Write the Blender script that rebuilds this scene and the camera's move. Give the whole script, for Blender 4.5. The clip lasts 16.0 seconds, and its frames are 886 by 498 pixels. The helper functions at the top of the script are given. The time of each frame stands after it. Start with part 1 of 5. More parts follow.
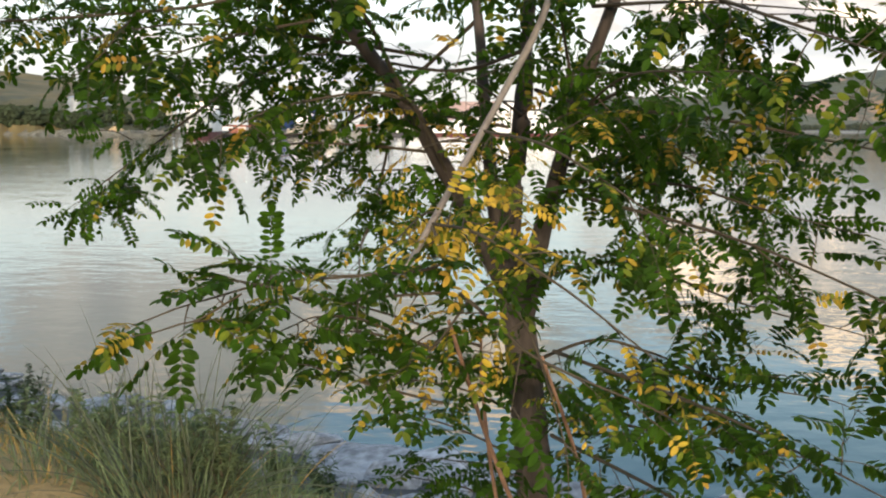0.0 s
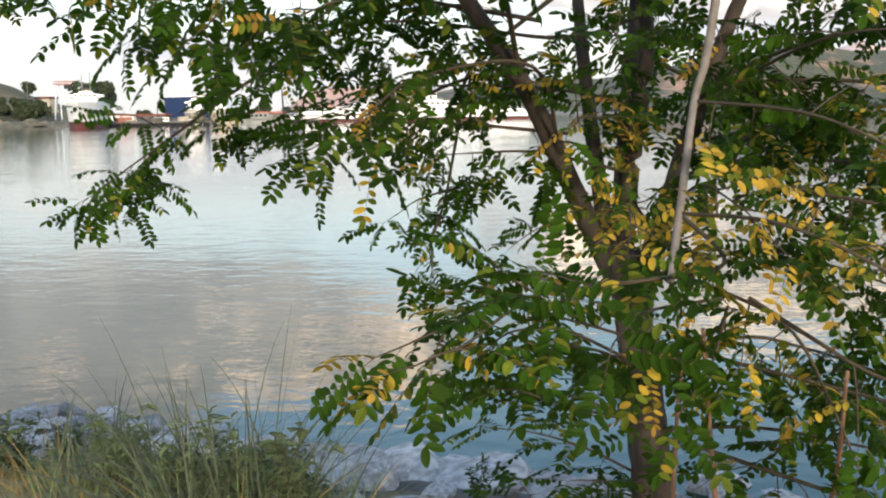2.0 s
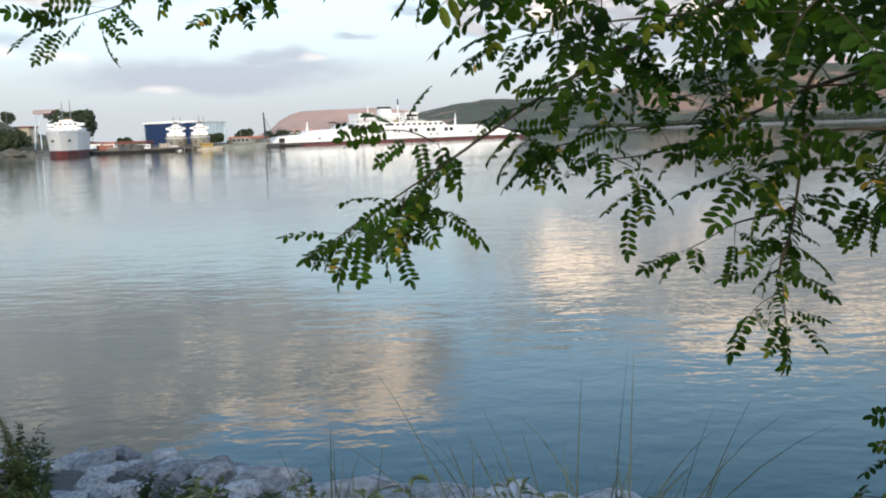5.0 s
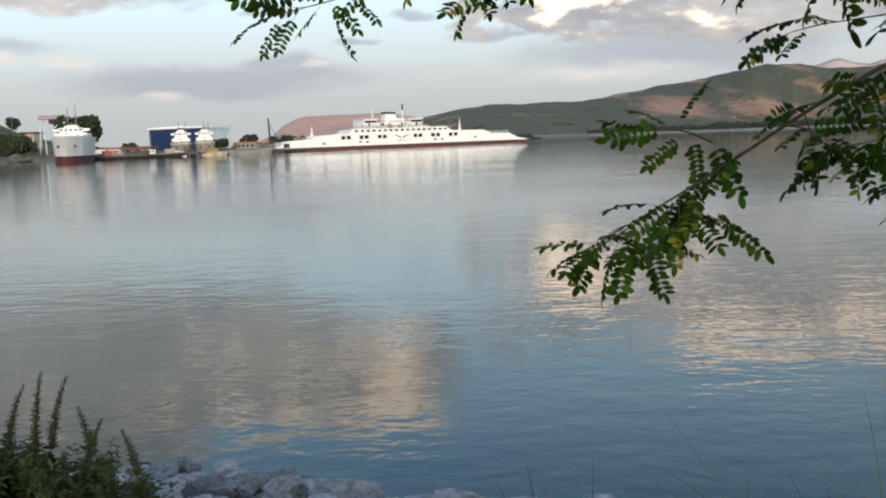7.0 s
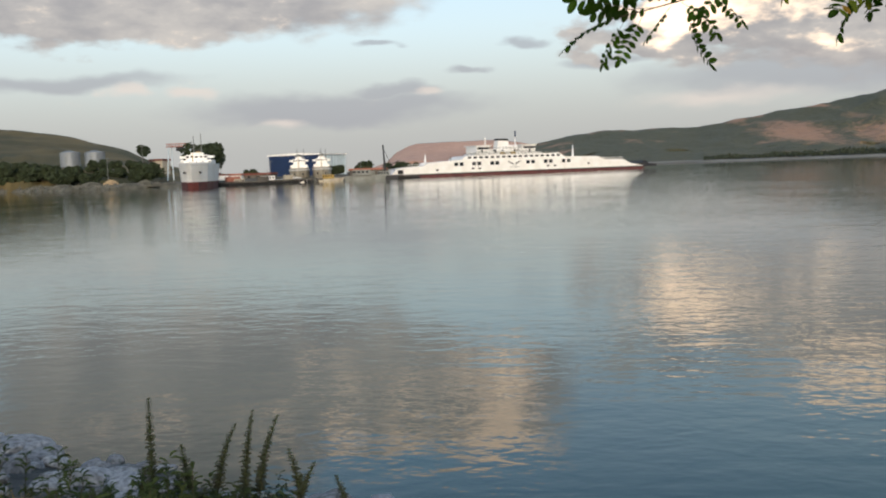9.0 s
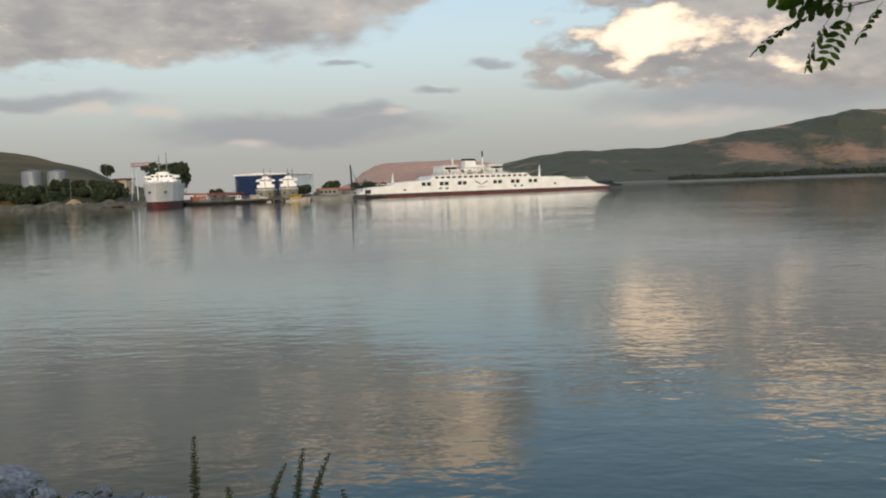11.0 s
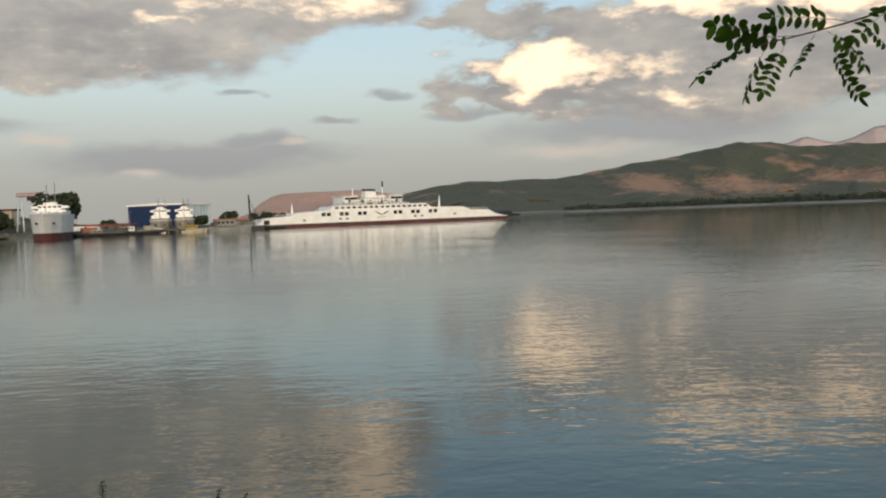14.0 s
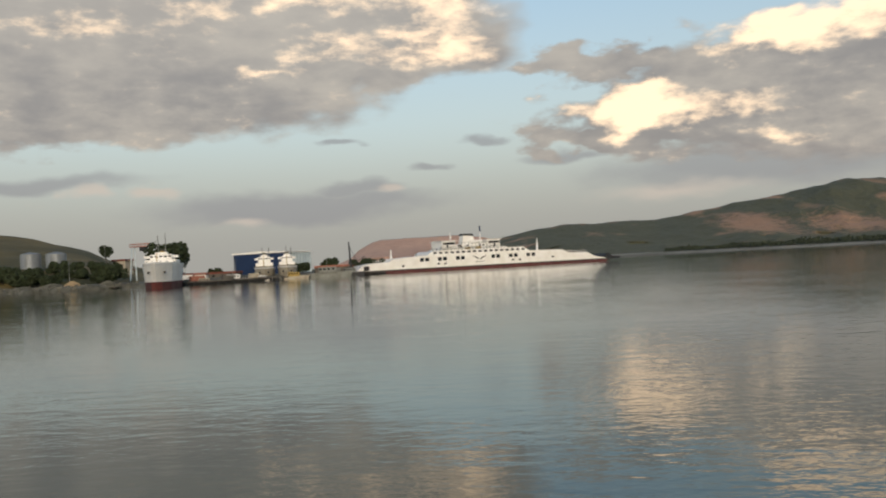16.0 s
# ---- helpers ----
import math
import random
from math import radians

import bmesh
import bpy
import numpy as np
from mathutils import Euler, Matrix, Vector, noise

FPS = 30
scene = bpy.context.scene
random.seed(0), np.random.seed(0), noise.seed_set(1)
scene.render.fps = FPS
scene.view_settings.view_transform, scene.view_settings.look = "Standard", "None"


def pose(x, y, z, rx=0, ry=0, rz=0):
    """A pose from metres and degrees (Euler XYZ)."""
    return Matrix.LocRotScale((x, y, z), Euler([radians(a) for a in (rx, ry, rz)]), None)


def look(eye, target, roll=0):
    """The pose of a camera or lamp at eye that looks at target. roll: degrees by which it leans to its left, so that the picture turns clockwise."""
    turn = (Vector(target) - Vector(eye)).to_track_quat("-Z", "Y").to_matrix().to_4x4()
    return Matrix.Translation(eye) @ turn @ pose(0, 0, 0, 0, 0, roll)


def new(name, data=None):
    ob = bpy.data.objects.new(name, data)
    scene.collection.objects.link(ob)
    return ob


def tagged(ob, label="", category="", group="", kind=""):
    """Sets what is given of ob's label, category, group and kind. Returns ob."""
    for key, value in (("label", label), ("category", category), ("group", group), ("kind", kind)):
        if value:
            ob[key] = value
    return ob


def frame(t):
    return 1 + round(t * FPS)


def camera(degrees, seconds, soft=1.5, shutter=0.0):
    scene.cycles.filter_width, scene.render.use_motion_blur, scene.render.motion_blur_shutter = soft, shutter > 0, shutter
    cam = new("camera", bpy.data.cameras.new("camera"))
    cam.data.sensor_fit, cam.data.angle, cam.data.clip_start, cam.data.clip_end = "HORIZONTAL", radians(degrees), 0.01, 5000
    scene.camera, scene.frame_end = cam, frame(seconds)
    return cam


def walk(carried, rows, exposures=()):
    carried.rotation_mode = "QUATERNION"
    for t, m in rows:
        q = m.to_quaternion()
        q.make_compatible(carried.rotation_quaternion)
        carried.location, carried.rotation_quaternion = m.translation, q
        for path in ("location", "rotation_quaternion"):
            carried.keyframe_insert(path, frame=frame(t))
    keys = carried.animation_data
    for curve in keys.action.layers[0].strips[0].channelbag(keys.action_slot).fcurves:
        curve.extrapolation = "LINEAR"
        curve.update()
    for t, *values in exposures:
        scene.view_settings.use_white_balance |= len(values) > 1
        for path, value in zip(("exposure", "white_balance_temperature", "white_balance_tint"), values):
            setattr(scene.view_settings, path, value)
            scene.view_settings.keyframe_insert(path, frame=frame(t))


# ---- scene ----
cam = camera(50.8, 16.0, soft=2.1)
PATH = [
    (0, (1.374, 0.582, 4.451), (1.093, 2.546, 4.191), 0.2),
    (0.5, (1.143, 0.642, 4.452), (0.871, 2.606, 4.194), 0.2),
    (1, (0.942, 0.711, 4.45), (0.672, 2.675, 4.19), 0.1),
    (1.5, (0.753, 0.876, 4.449), (0.497, 2.841, 4.18), -0.1),
    (2, (0.556, 0.973, 4.422), (0.492, 2.951, 4.13), -0.7),
    (2.5, (0.346, 1.051, 4.427), (0.341, 3.03, 4.137), -1.6),
    (3, (0.128, 1.188, 4.423), (0.132, 3.166, 4.129), -1.7),
    (3.5, (-0.068, 1.291, 4.425), (-0.068, 3.27, 4.143), -1.8),
    (4, (-0.294, 1.353, 4.433), (-0.298, 3.335, 4.164), -1.9),
    (4.5, (-0.524, 1.441, 4.42), (-0.548, 3.425, 4.167), -2.0),
    (5, (-0.731, 1.587, 4.417), (-0.757, 3.571, 4.167), -2.0),
    (7.5, (-1.839, 1.998, 4.431), (-1.876, 3.984, 4.199), -2.1),
    (8, (-2.032, 2.147, 4.422), (-2.168, 4.131, 4.204), -2.1),
    (8.5, (-2.194, 2.248, 4.443), (-2.459, 4.221, 4.253), -2.1),
    (11, (-2.947, 2.642, 4.458), (-3.139, 4.629, 4.323), -2.0),
    (11.5, (-2.979, 2.687, 4.469), (-3.03, 4.685, 4.381), -2.4),
    (12, (-2.992, 2.706, 4.463), (-2.995, 4.704, 4.383), -2.0),
    (12.5, (-2.998, 2.711, 4.465), (-2.996, 4.709, 4.386), -2.0),
    (13, (-3.004, 2.705, 4.468), (-2.996, 4.704, 4.39), -1.9),
    (13.5, (-3.015, 2.696, 4.464), (-2.999, 4.695, 4.387), -2.0),
    (14, (-3.06, 2.701, 4.46), (-3.037, 4.7, 4.382), -2.1),
    (14.5, (-3.178, 2.745, 4.437), (-3.149, 4.743, 4.36), -1.6),
    (15, (-3.398, 2.684, 4.42), (-3.362, 4.682, 4.341), -1.8),
    (15.5, (-3.5, 2.7, 4.416), (-3.536, 4.698, 4.326), -2.2),
    (16, (-3.56, 2.72, 4.419), (-3.74, 4.711, 4.445), -3.0),
]
EXPOSURES = [(0, 1.25, 7000, 9), (1.5, 1.27, 6850, 9), (2.5, 1.27, 6550, 10), (4, 1.08, 6200, 8), (5, 0.78, 6080, 8), (7.5, 0.42, 6500, 9), (8.5, 0.35, 6650, 9), (11, 0.02, 6850, 9), (12.5, -0.05, 7000, 8), (14.8, 0.02, 7050, 8), (15.5, 0.12, 7050, 8), (16, -0.14, 7100, 8)]
walk(cam, [(t, look(eye, target, roll)) for t, eye, target, roll in PATH], EXPOSURES)

# ---- light: dusk sky with broken cloud, weak warm sun from behind ----
SUN_AZ, SUN_EL = 168.0, 14.0


def make_world():
    world = bpy.data.worlds.new("dusk_sky")
    scene.world = world
    world.use_nodes = True
    nt = world.node_tree
    nt.nodes.clear()

    def node(kind, **props):
        n = nt.nodes.new(kind)
        for key, value in props.items():
            setattr(n, key, value)
        return n

    def plug(sock, value):
        if isinstance(value, bpy.types.NodeSocket):
            nt.links.new(value, sock)
        else:
            sock.default_value = value

    def math_(op, a, b=0.0, c=0.0, clamp=False):
        n = node("ShaderNodeMath", operation=op, use_clamp=clamp)
        for s, v in zip(n.inputs, (a, b, c)):
            plug(s, v)
        return n.outputs[0]

    def vec(op, a, b=(0, 0, 0)):
        n = node("ShaderNodeVectorMath", operation=op)
        plug(n.inputs[0], a)
        plug(n.inputs[1], b)
        return n.outputs["Value"] if op == "LENGTH" else n.outputs[0]

    def mix(f, a, b):
        n = node("ShaderNodeMix", data_type="RGBA")
        plug(n.inputs[0], f)
        plug(n.inputs[6], a)
        plug(n.inputs[7], b)
        return n.outputs[2]

    def ramp(x, lo, hi, a=0.0, b=1.0):
        n = node("ShaderNodeMapRange", interpolation_type="SMOOTHSTEP")
        for s, v in zip(n.inputs, (x, lo, hi, a, b)):
            plug(s, v)
        return n.outputs[0]

    def noise_(v, scale, detail, rough=0.55):
        n = node("ShaderNodeTexNoise")
        plug(n.inputs["Vector"], v)
        n.inputs["Scale"].default_value = scale
        n.inputs["Detail"].default_value = detail
        n.inputs["Roughness"].default_value = rough
        return n

    sky = node("ShaderNodeTexSky", sky_type="NISHITA", sun_disc=False, sun_elevation=radians(SUN_EL),
               sun_rotation=radians(SUN_AZ), air_density=1.0, dust_density=1.5, ozone_density=2.0)
    way = node("ShaderNodeTexCoord").outputs["Generated"]
    sep = node("ShaderNodeSeparateXYZ")
    plug(sep.inputs[0], way)
    az = math_("MULTIPLY", math_("ARCTAN2", sep.outputs[0], sep.outputs[1]), 57.2958)
    el = math_("MULTIPLY", math_("ARCSINE", sep.outputs[2]), 57.2958)
    comb = node("ShaderNodeCombineXYZ")
    plug(comb.inputs[0], az)
    plug(comb.inputs[1], el)
    p = comb.outputs[0]
    flat = vec("MULTIPLY", p, (0.11, 0.24, 0.0))
    coarse = noise_(flat, 1.0, 3.0)
    fine = noise_(flat, 3.4, 4.5, 0.52)
    swirl = vec("MULTIPLY", vec("SUBTRACT", coarse.outputs["Color"], (0.5, 0.5, 0.5)), (11.0, 5.0, 0.0))
    curl = vec("MULTIPLY", vec("SUBTRACT", fine.outputs["Color"], (0.5, 0.5, 0.5)), (4.5, 2.8, 0.0))
    q = vec("ADD", vec("ADD", p, swirl), curl)

    def heap(into, a, e, ra, re, weight=1.0):
        """One bank of cloud round the bearing a and the height e, in degrees."""
        d = vec("LENGTH", vec("DIVIDE", vec("SUBTRACT", q, (a, e, 0)), (ra, re, 1)))
        v = math_("MULTIPLY", math_("SUBTRACT", 1.0, d, clamp=True), weight)
        return v if into is None else math_("MAXIMUM", into, v)

    cover = heap(None, -21, 13.2, 19, 6.0, 1.4)
    cover = heap(cover, -26, 9.6, 14, 2.6, 1.1)
    cover = heap(cover, -9, 14.0, 11, 4.2, 1.3)
    cover = heap(cover, -33, 17, 20, 6, 1.2)
    cover = heap(cover, 5, 11.7, 7.5, 1.3, 0.9)
    cover = heap(cover, 17, 8.9, 16, 5.2, 1.4)
    cover = heap(cover, 8, 8.2, 8, 2.8, 1.3)
    cover = heap(cover, 4, 7.0, 5, 0.9, 0.9)
    cover = heap(cover, 30, 11, 11, 5, 1.2)
    cover = heap(cover, 60, 22, 26, 9, 1.1)
    cover = heap(cover, -75, 24, 30, 9, 1.1)
    cover = heap(cover, 130, 30, 50, 12, 1.0)
    cover = heap(cover, -140, 34, 50, 10, 1.0)
    body = math_("ADD", cover, math_("MULTIPLY", math_("SUBTRACT", fine.outputs["Fac"], 0.5), 0.55))
    cloud = ramp(body, 0.06, 0.4)
    lit = heap(None, 6.9, 8.8, 6.2, 1.9, 1.8)
    lit = heap(lit, 12.5, 8.6, 4.5, 1.1, 0.8)
    lit = heap(lit, -5, 13.8, 4.2, 2.2, 1.0)
    lit = heap(lit, -10.5, 13.1, 4.5, 1.7, 0.65)
    lit = heap(lit, -4, 16.5, 6, 2.6, 1.3)
    lit = heap(lit, -11.5, 17.5, 5, 2.6, 1.1)
    lit = heap(lit, 17, 12.4, 6.5, 1.7, 1.4)
    lit = heap(lit, 16, 6.6, 4, 0.8, 0.6)
    lit = heap(lit, -26, 14.3, 7, 1.2, 0.5)
    lit = heap(lit, -19, 15.3, 6, 1.0, 0.45)
    lit = heap(lit, -15, 12.2, 4, 0.8, 0.6)
    lit = heap(lit, 24, 11.0, 6, 2.0, 1.2)
    lit = heap(lit, -13, 19.0, 6, 2.5, 0.9)
    soft = noise_(flat, 9.0, 5.0, 0.6)
    mottle = math_("ADD", math_("MULTIPLY", math_("SUBTRACT", fine.outputs["Fac"], 0.5), 1.25), math_("MULTIPLY", math_("SUBTRACT", soft.outputs["Fac"], 0.5), 1.0))
    glow = ramp(math_("ADD", lit, mottle), 0.12, 1.05)
    q = vec("ADD", p, vec("ADD", vec("MULTIPLY", swirl, (0.7, 0.45, 0)), vec("MULTIPLY", curl, (0.8, 0.3, 0))))
    veil = heap(None, -14, 3.7, 12, 1.3, 1.0)
    veil = heap(veil, -10.5, 4.6, 4, 0.6, 0.8)
    veil = heap(veil, 14, 4.7, 13, 1.8, 0.9)
    veil = heap(veil, -29, 5.6, 9, 0.7, 0.8)
    veil = heap(veil, -11.5, 7.5, 1.9, 0.35, 0.9)
    veil = heap(veil, -6.2, 5.8, 1.9, 0.33, 0.8)
    veil = heap(veil, -2.3, 7.4, 2.4, 0.4, 0.9)
    veil = heap(veil, 2.6, 6.0, 3.5, 0.45, 0.7)
    veil = ramp(veil, 0.0, 0.6)
    haze = ramp(el, -2.0, 27.0, 0.95, 0.0)
    high = vec("MULTIPLY", sky.outputs[0], (1.95, 2.1, 2.1))
    clear = mix(haze, high, (5.65, 5.88, 5.98, 1))
    low = ramp(el, 0.0, 9.0, 0.85, 0.0)
    clear = mix(low, clear, (3.72, 3.74, 3.74, 1))
    clear = mix(math_("MULTIPLY", veil, 0.66), clear, (3.05, 3.14, 3.6, 1))
    wisp = heap(None, -8.6, 4.5, 1.5, 0.4, 0.9)
    wisp = heap(wisp, -17, 2.9, 2.6, 0.5, 0.8)
    wisp = heap(wisp, -23, 4.7, 2.0, 0.5, 0.9)
    wisp = heap(wisp, -26, 5.0, 1.2, 0.5, 0.8)
    wisp = heap(wisp, 14, 5.6, 5.0, 0.5, 0.7)
    wisp = heap(wisp, 9, 3.4, 6.0, 0.7, 0.7)
    clear = mix(math_("MULTIPLY", ramp(wisp, 0.0, 0.7), 0.7), clear, (6.6, 5.9, 5.5, 1))
    puff = math_("ADD", math_("MULTIPLY", coarse.outputs["Fac"], 0.45), math_("ADD", math_("MULTIPLY", fine.outputs["Fac"], 0.42), math_("MULTIPLY", soft.outputs["Fac"], 0.13)))
    grey = mix(ramp(puff, 0.38, 0.64), (3.15, 3.03, 3.17, 1), (5.0, 4.68, 4.48, 1))
    tops = ramp(math_("ADD", el, math_("MULTIPLY", math_("SUBTRACT", coarse.outputs["Fac"], 0.5), 14.0)), 9.0, 15.0)
    grey = mix(math_("MULTIPLY", tops, 0.45), grey, (6.0, 5.6, 5.2, 1))
    under_side = ramp(el, 15.5, 22.0)
    grey = mix(math_("MULTIPLY", under_side, 0.6), grey, (2.7, 2.62, 2.65, 1))
    bank = mix(glow, grey, (15.8, 12.0, 8.8, 1))
    out = mix(math_("MULTIPLY", cloud, 0.93), clear, bank)
    back = node("ShaderNodeBackground")
    plug(back.inputs["Color"], out)
    back.inputs["Strength"].default_value = 0.1
    nt.links.new(back.outputs[0], node("ShaderNodeOutputWorld").inputs["Surface"])


make_world()
sun = new("sun", bpy.data.lights.new("sun", "SUN"))
sun.data.energy, sun.data.angle, sun.data.color = 1.95, radians(6), (1.0, 0.82, 0.66)
sun_way = Vector((math.sin(radians(SUN_AZ)) * math.cos(radians(SUN_EL)),
                  math.cos(radians(SUN_AZ)) * math.cos(radians(SUN_EL)), math.sin(radians(SUN_EL))))
sun.matrix_world = look(sun_way * 50, (0, 0, 0))


# ---- materials ----
def material(name, color, rough=0.7, metal=0.0, other=None, scale=3.0, detail=5.0, bump=0.0, bump_scale=None,
             stretch=(1, 1, 1), island=0.0, piece=0.0, glow=0.0, spread=(0.35, 0.65), ior=1.45):
    """A grained surface: two colours mixed by noise, a finer grain, relief, and a change from piece to piece."""
    m = bpy.data.materials.new(name)
    m.use_nodes = True
    nt = m.node_tree
    b = nt.nodes["Principled BSDF"]
    b.inputs["Roughness"].default_value, b.inputs["Metallic"].default_value = rough, metal
    b.inputs["IOR"].default_value = ior
    co = nt.nodes.new("ShaderNodeTexCoord").outputs["Object"]
    mp = nt.nodes.new("ShaderNodeMapping")
    mp.inputs["Scale"].default_value = stretch
    nt.links.new(co, mp.inputs[0])
    n1 = nt.nodes.new("ShaderNodeTexNoise")
    n1.inputs["Scale"].default_value, n1.inputs["Detail"].default_value = scale, detail
    nt.links.new(mp.outputs[0], n1.inputs["Vector"])
    r = nt.nodes.new("ShaderNodeMapRange")
    r.inputs[1].default_value, r.inputs[2].default_value = spread
    nt.links.new(n1.outputs["Fac"], r.inputs[0])
    mx = nt.nodes.new("ShaderNodeMix")
    mx.data_type = "RGBA"
    mx.inputs[6].default_value = (*color, 1)
    mx.inputs[7].default_value = (*(other or [c * 0.72 for c in color]), 1)
    nt.links.new(r.outputs[0], mx.inputs[0])
    n2 = nt.nodes.new("ShaderNodeTexNoise")
    n2.inputs["Scale"].default_value, n2.inputs["Detail"].default_value = scale * 9, 3
    nt.links.new(mp.outputs[0], n2.inputs["Vector"])
    hsv = nt.nodes.new("ShaderNodeHueSaturation")
    nt.links.new(mx.outputs[2], hsv.inputs["Color"])
    val = nt.nodes.new("ShaderNodeMath")
    val.operation = "MULTIPLY_ADD"
    nt.links.new(n2.outputs["Fac"], val.inputs[0])
    val.inputs[1].default_value, val.inputs[2].default_value = 0.36, 0.82
    tone = val.outputs[0]
    for amount, kind, sock in ((island, "ShaderNodeNewGeometry", "Random Per Island"), (piece, "ShaderNodeObjectInfo", "Random")):
        if amount:
            g = nt.nodes.new(kind)
            a = nt.nodes.new("ShaderNodeMath")
            a.operation = "MULTIPLY_ADD"
            nt.links.new(g.outputs[sock], a.inputs[0])
            a.inputs[1].default_value = amount
            a.inputs[2].default_value = 1 - amount / 2
            k = nt.nodes.new("ShaderNodeMath")
            k.operation = "MULTIPLY"
            nt.links.new(tone, k.inputs[0])
            nt.links.new(a.outputs[0], k.inputs[1])
            tone = k.outputs[0]
    nt.links.new(tone, hsv.inputs["Value"])
    nt.links.new(hsv.outputs[0], b.inputs["Base Color"])
    if bump:
        n3 = nt.nodes.new("ShaderNodeTexNoise")
        n3.inputs["Scale"].default_value, n3.inputs["Detail"].default_value = bump_scale or scale * 4, 6
        nt.links.new(mp.outputs[0], n3.inputs["Vector"])
        bp = nt.nodes.new("ShaderNodeBump")
        bp.inputs["Strength"].default_value, bp.inputs["Distance"].default_value = 0.8, bump
        nt.links.new(n3.outputs["Fac"], bp.inputs["Height"])
        nt.links.new(bp.outputs[0], b.inputs["Normal"])
    return m


def leaf_material(name, color, other, through_color):
    m = material(name, color, 0.6, other=other, scale=6, island=0.8, piece=0.4, ior=1.17)
    nt = m.node_tree
    b = nt.nodes["Principled BSDF"]
    tr = nt.nodes.new("ShaderNodeBsdfTranslucent")
    tr.inputs["Color"].default_value = (*through_color, 1)
    ms = nt.nodes.new("ShaderNodeMixShader")
    ms.inputs[0].default_value = 0.35
    nt.links.new(b.outputs[0], ms.inputs[1])
    nt.links.new(tr.outputs[0], ms.inputs[2])
    nt.links.new(ms.outputs[0], nt.nodes["Material Output"].inputs["Surface"])
    return m


def water_material():
    m = bpy.data.materials.new("lake_water")
    m.use_nodes = True
    nt = m.node_tree
    b = nt.nodes["Principled BSDF"]
    b.inputs["Base Color"].default_value = (0.02, 0.05, 0.032, 1)
    b.inputs["Roughness"].default_value, b.inputs["IOR"].default_value = 0.02, 1.33
    co = nt.nodes.new("ShaderNodeTexCoord").outputs["Object"]
    height = None
    for scale, stretch, amount in ((0.2, (0.5, 1.0, 1), 0.016), (0.8, (0.5, 1.0, 1), 0.016), (2.2, (0.7, 1.0, 1), 0.009), (6.0, (0.7, 1.0, 1), 0.0034)):
        mp = nt.nodes.new("ShaderNodeMapping")
        mp.inputs["Scale"].default_value = stretch
        mp.inputs["Rotation"].default_value = (0, 0, 0.12)
        nt.links.new(co, mp.inputs[0])
        n = nt.nodes.new("ShaderNodeTexNoise")
        n.inputs["Scale"].default_value, n.inputs["Detail"].default_value = scale, 1
        n.inputs["Distortion"].default_value = 0.4
        nt.links.new(mp.outputs[0], n.inputs["Vector"])
        k = nt.nodes.new("ShaderNodeMath")
        k.operation = "MULTIPLY_ADD"
        nt.links.new(n.outputs["Fac"], k.inputs[0])
        k.inputs[1].default_value = amount
        if height is not None:
            nt.links.new(height, k.inputs[2])
        else:
            k.inputs[2].default_value = 0
        height = k.outputs[0]
    # calm and ruffled patches
    gust = nt.nodes.new("ShaderNodeTexNoise")
    gust.inputs["Scale"].default_value, gust.inputs["Detail"].default_value = 0.035, 3
    nt.links.new(co, gust.inputs["Vector"])
    r = nt.nodes.new("ShaderNodeMapRange")
    r.inputs[1].default_value, r.inputs[2].default_value, r.inputs[3].default_value, r.inputs[4].default_value = 0.36, 0.64, 0.55, 1.35
    nt.links.new(gust.outputs["Fac"], r.inputs[0])
    bp = nt.nodes.new("ShaderNodeBump")
    bp.inputs["Distance"].default_value = 1.0
    nt.links.new(r.outputs[0], bp.inputs["Strength"])
    nt.links.new(height, bp.inputs["Height"])
    nt.links.new(bp.outputs[0], b.inputs["Normal"])
    return m


M_WATER = water_material()
M_EARTH = material("bank_earth", (0.36, 0.25, 0.11), 0.95, other=(0.2, 0.15, 0.07), scale=0.9, bump=0.03, bump_scale=14)
M_GRAVEL = material("dark_shore_gravel", (0.1, 0.092, 0.082), 0.9, other=(0.045, 0.042, 0.038), scale=3.5, bump=0.03, bump_scale=22)
M_STONE = material("shore_stone", (0.46, 0.43, 0.415), 0.85, other=(0.2, 0.186, 0.178), scale=4, bump=0.012, bump_scale=18, piece=0.8)
M_BARK = material("grey_brown_bark", (0.05, 0.038, 0.03), 0.9, other=(0.018, 0.014, 0.011), scale=22, stretch=(1, 1, 0.25), bump=0.012, bump_scale=38)
M_PALE = material("pale_dead_wood", (0.2, 0.172, 0.145), 0.8, other=(0.115, 0.095, 0.078), scale=18, stretch=(1, 1, 0.3), bump=0.004, bump_scale=50)
M_TWIG = material("green_brown_twig", (0.05, 0.038, 0.022), 0.85, scale=20)
M_SHOOT = material("reddish_shoot", (0.17, 0.095, 0.06), 0.8, scale=20)
M_LEAF = leaf_material("locust_leaf", (0.034, 0.08, 0.006), (0.007, 0.018, 0.002), (0.05, 0.114, 0.006))
M_TURN = leaf_material("turning_leaf", (0.14, 0.16, 0.018), (0.05, 0.085, 0.01), (0.19, 0.2, 0.018))
M_GOLD = leaf_material("yellowed_leaf", (0.42, 0.31, 0.035), (0.27, 0.15, 0.03), (0.42, 0.31, 0.03))
M_WEED = leaf_material("weed_leaf", (0.07, 0.098, 0.036), (0.036, 0.054, 0.022), (0.08, 0.11, 0.03))
M_BLADE = leaf_material("grey_green_grass", (0.155, 0.2, 0.1), (0.09, 0.125, 0.065), (0.16, 0.21, 0.085))
M_STRAW = leaf_material("dry_grass", (0.42, 0.29, 0.11), (0.3, 0.2, 0.07), (0.4, 0.27, 0.08))
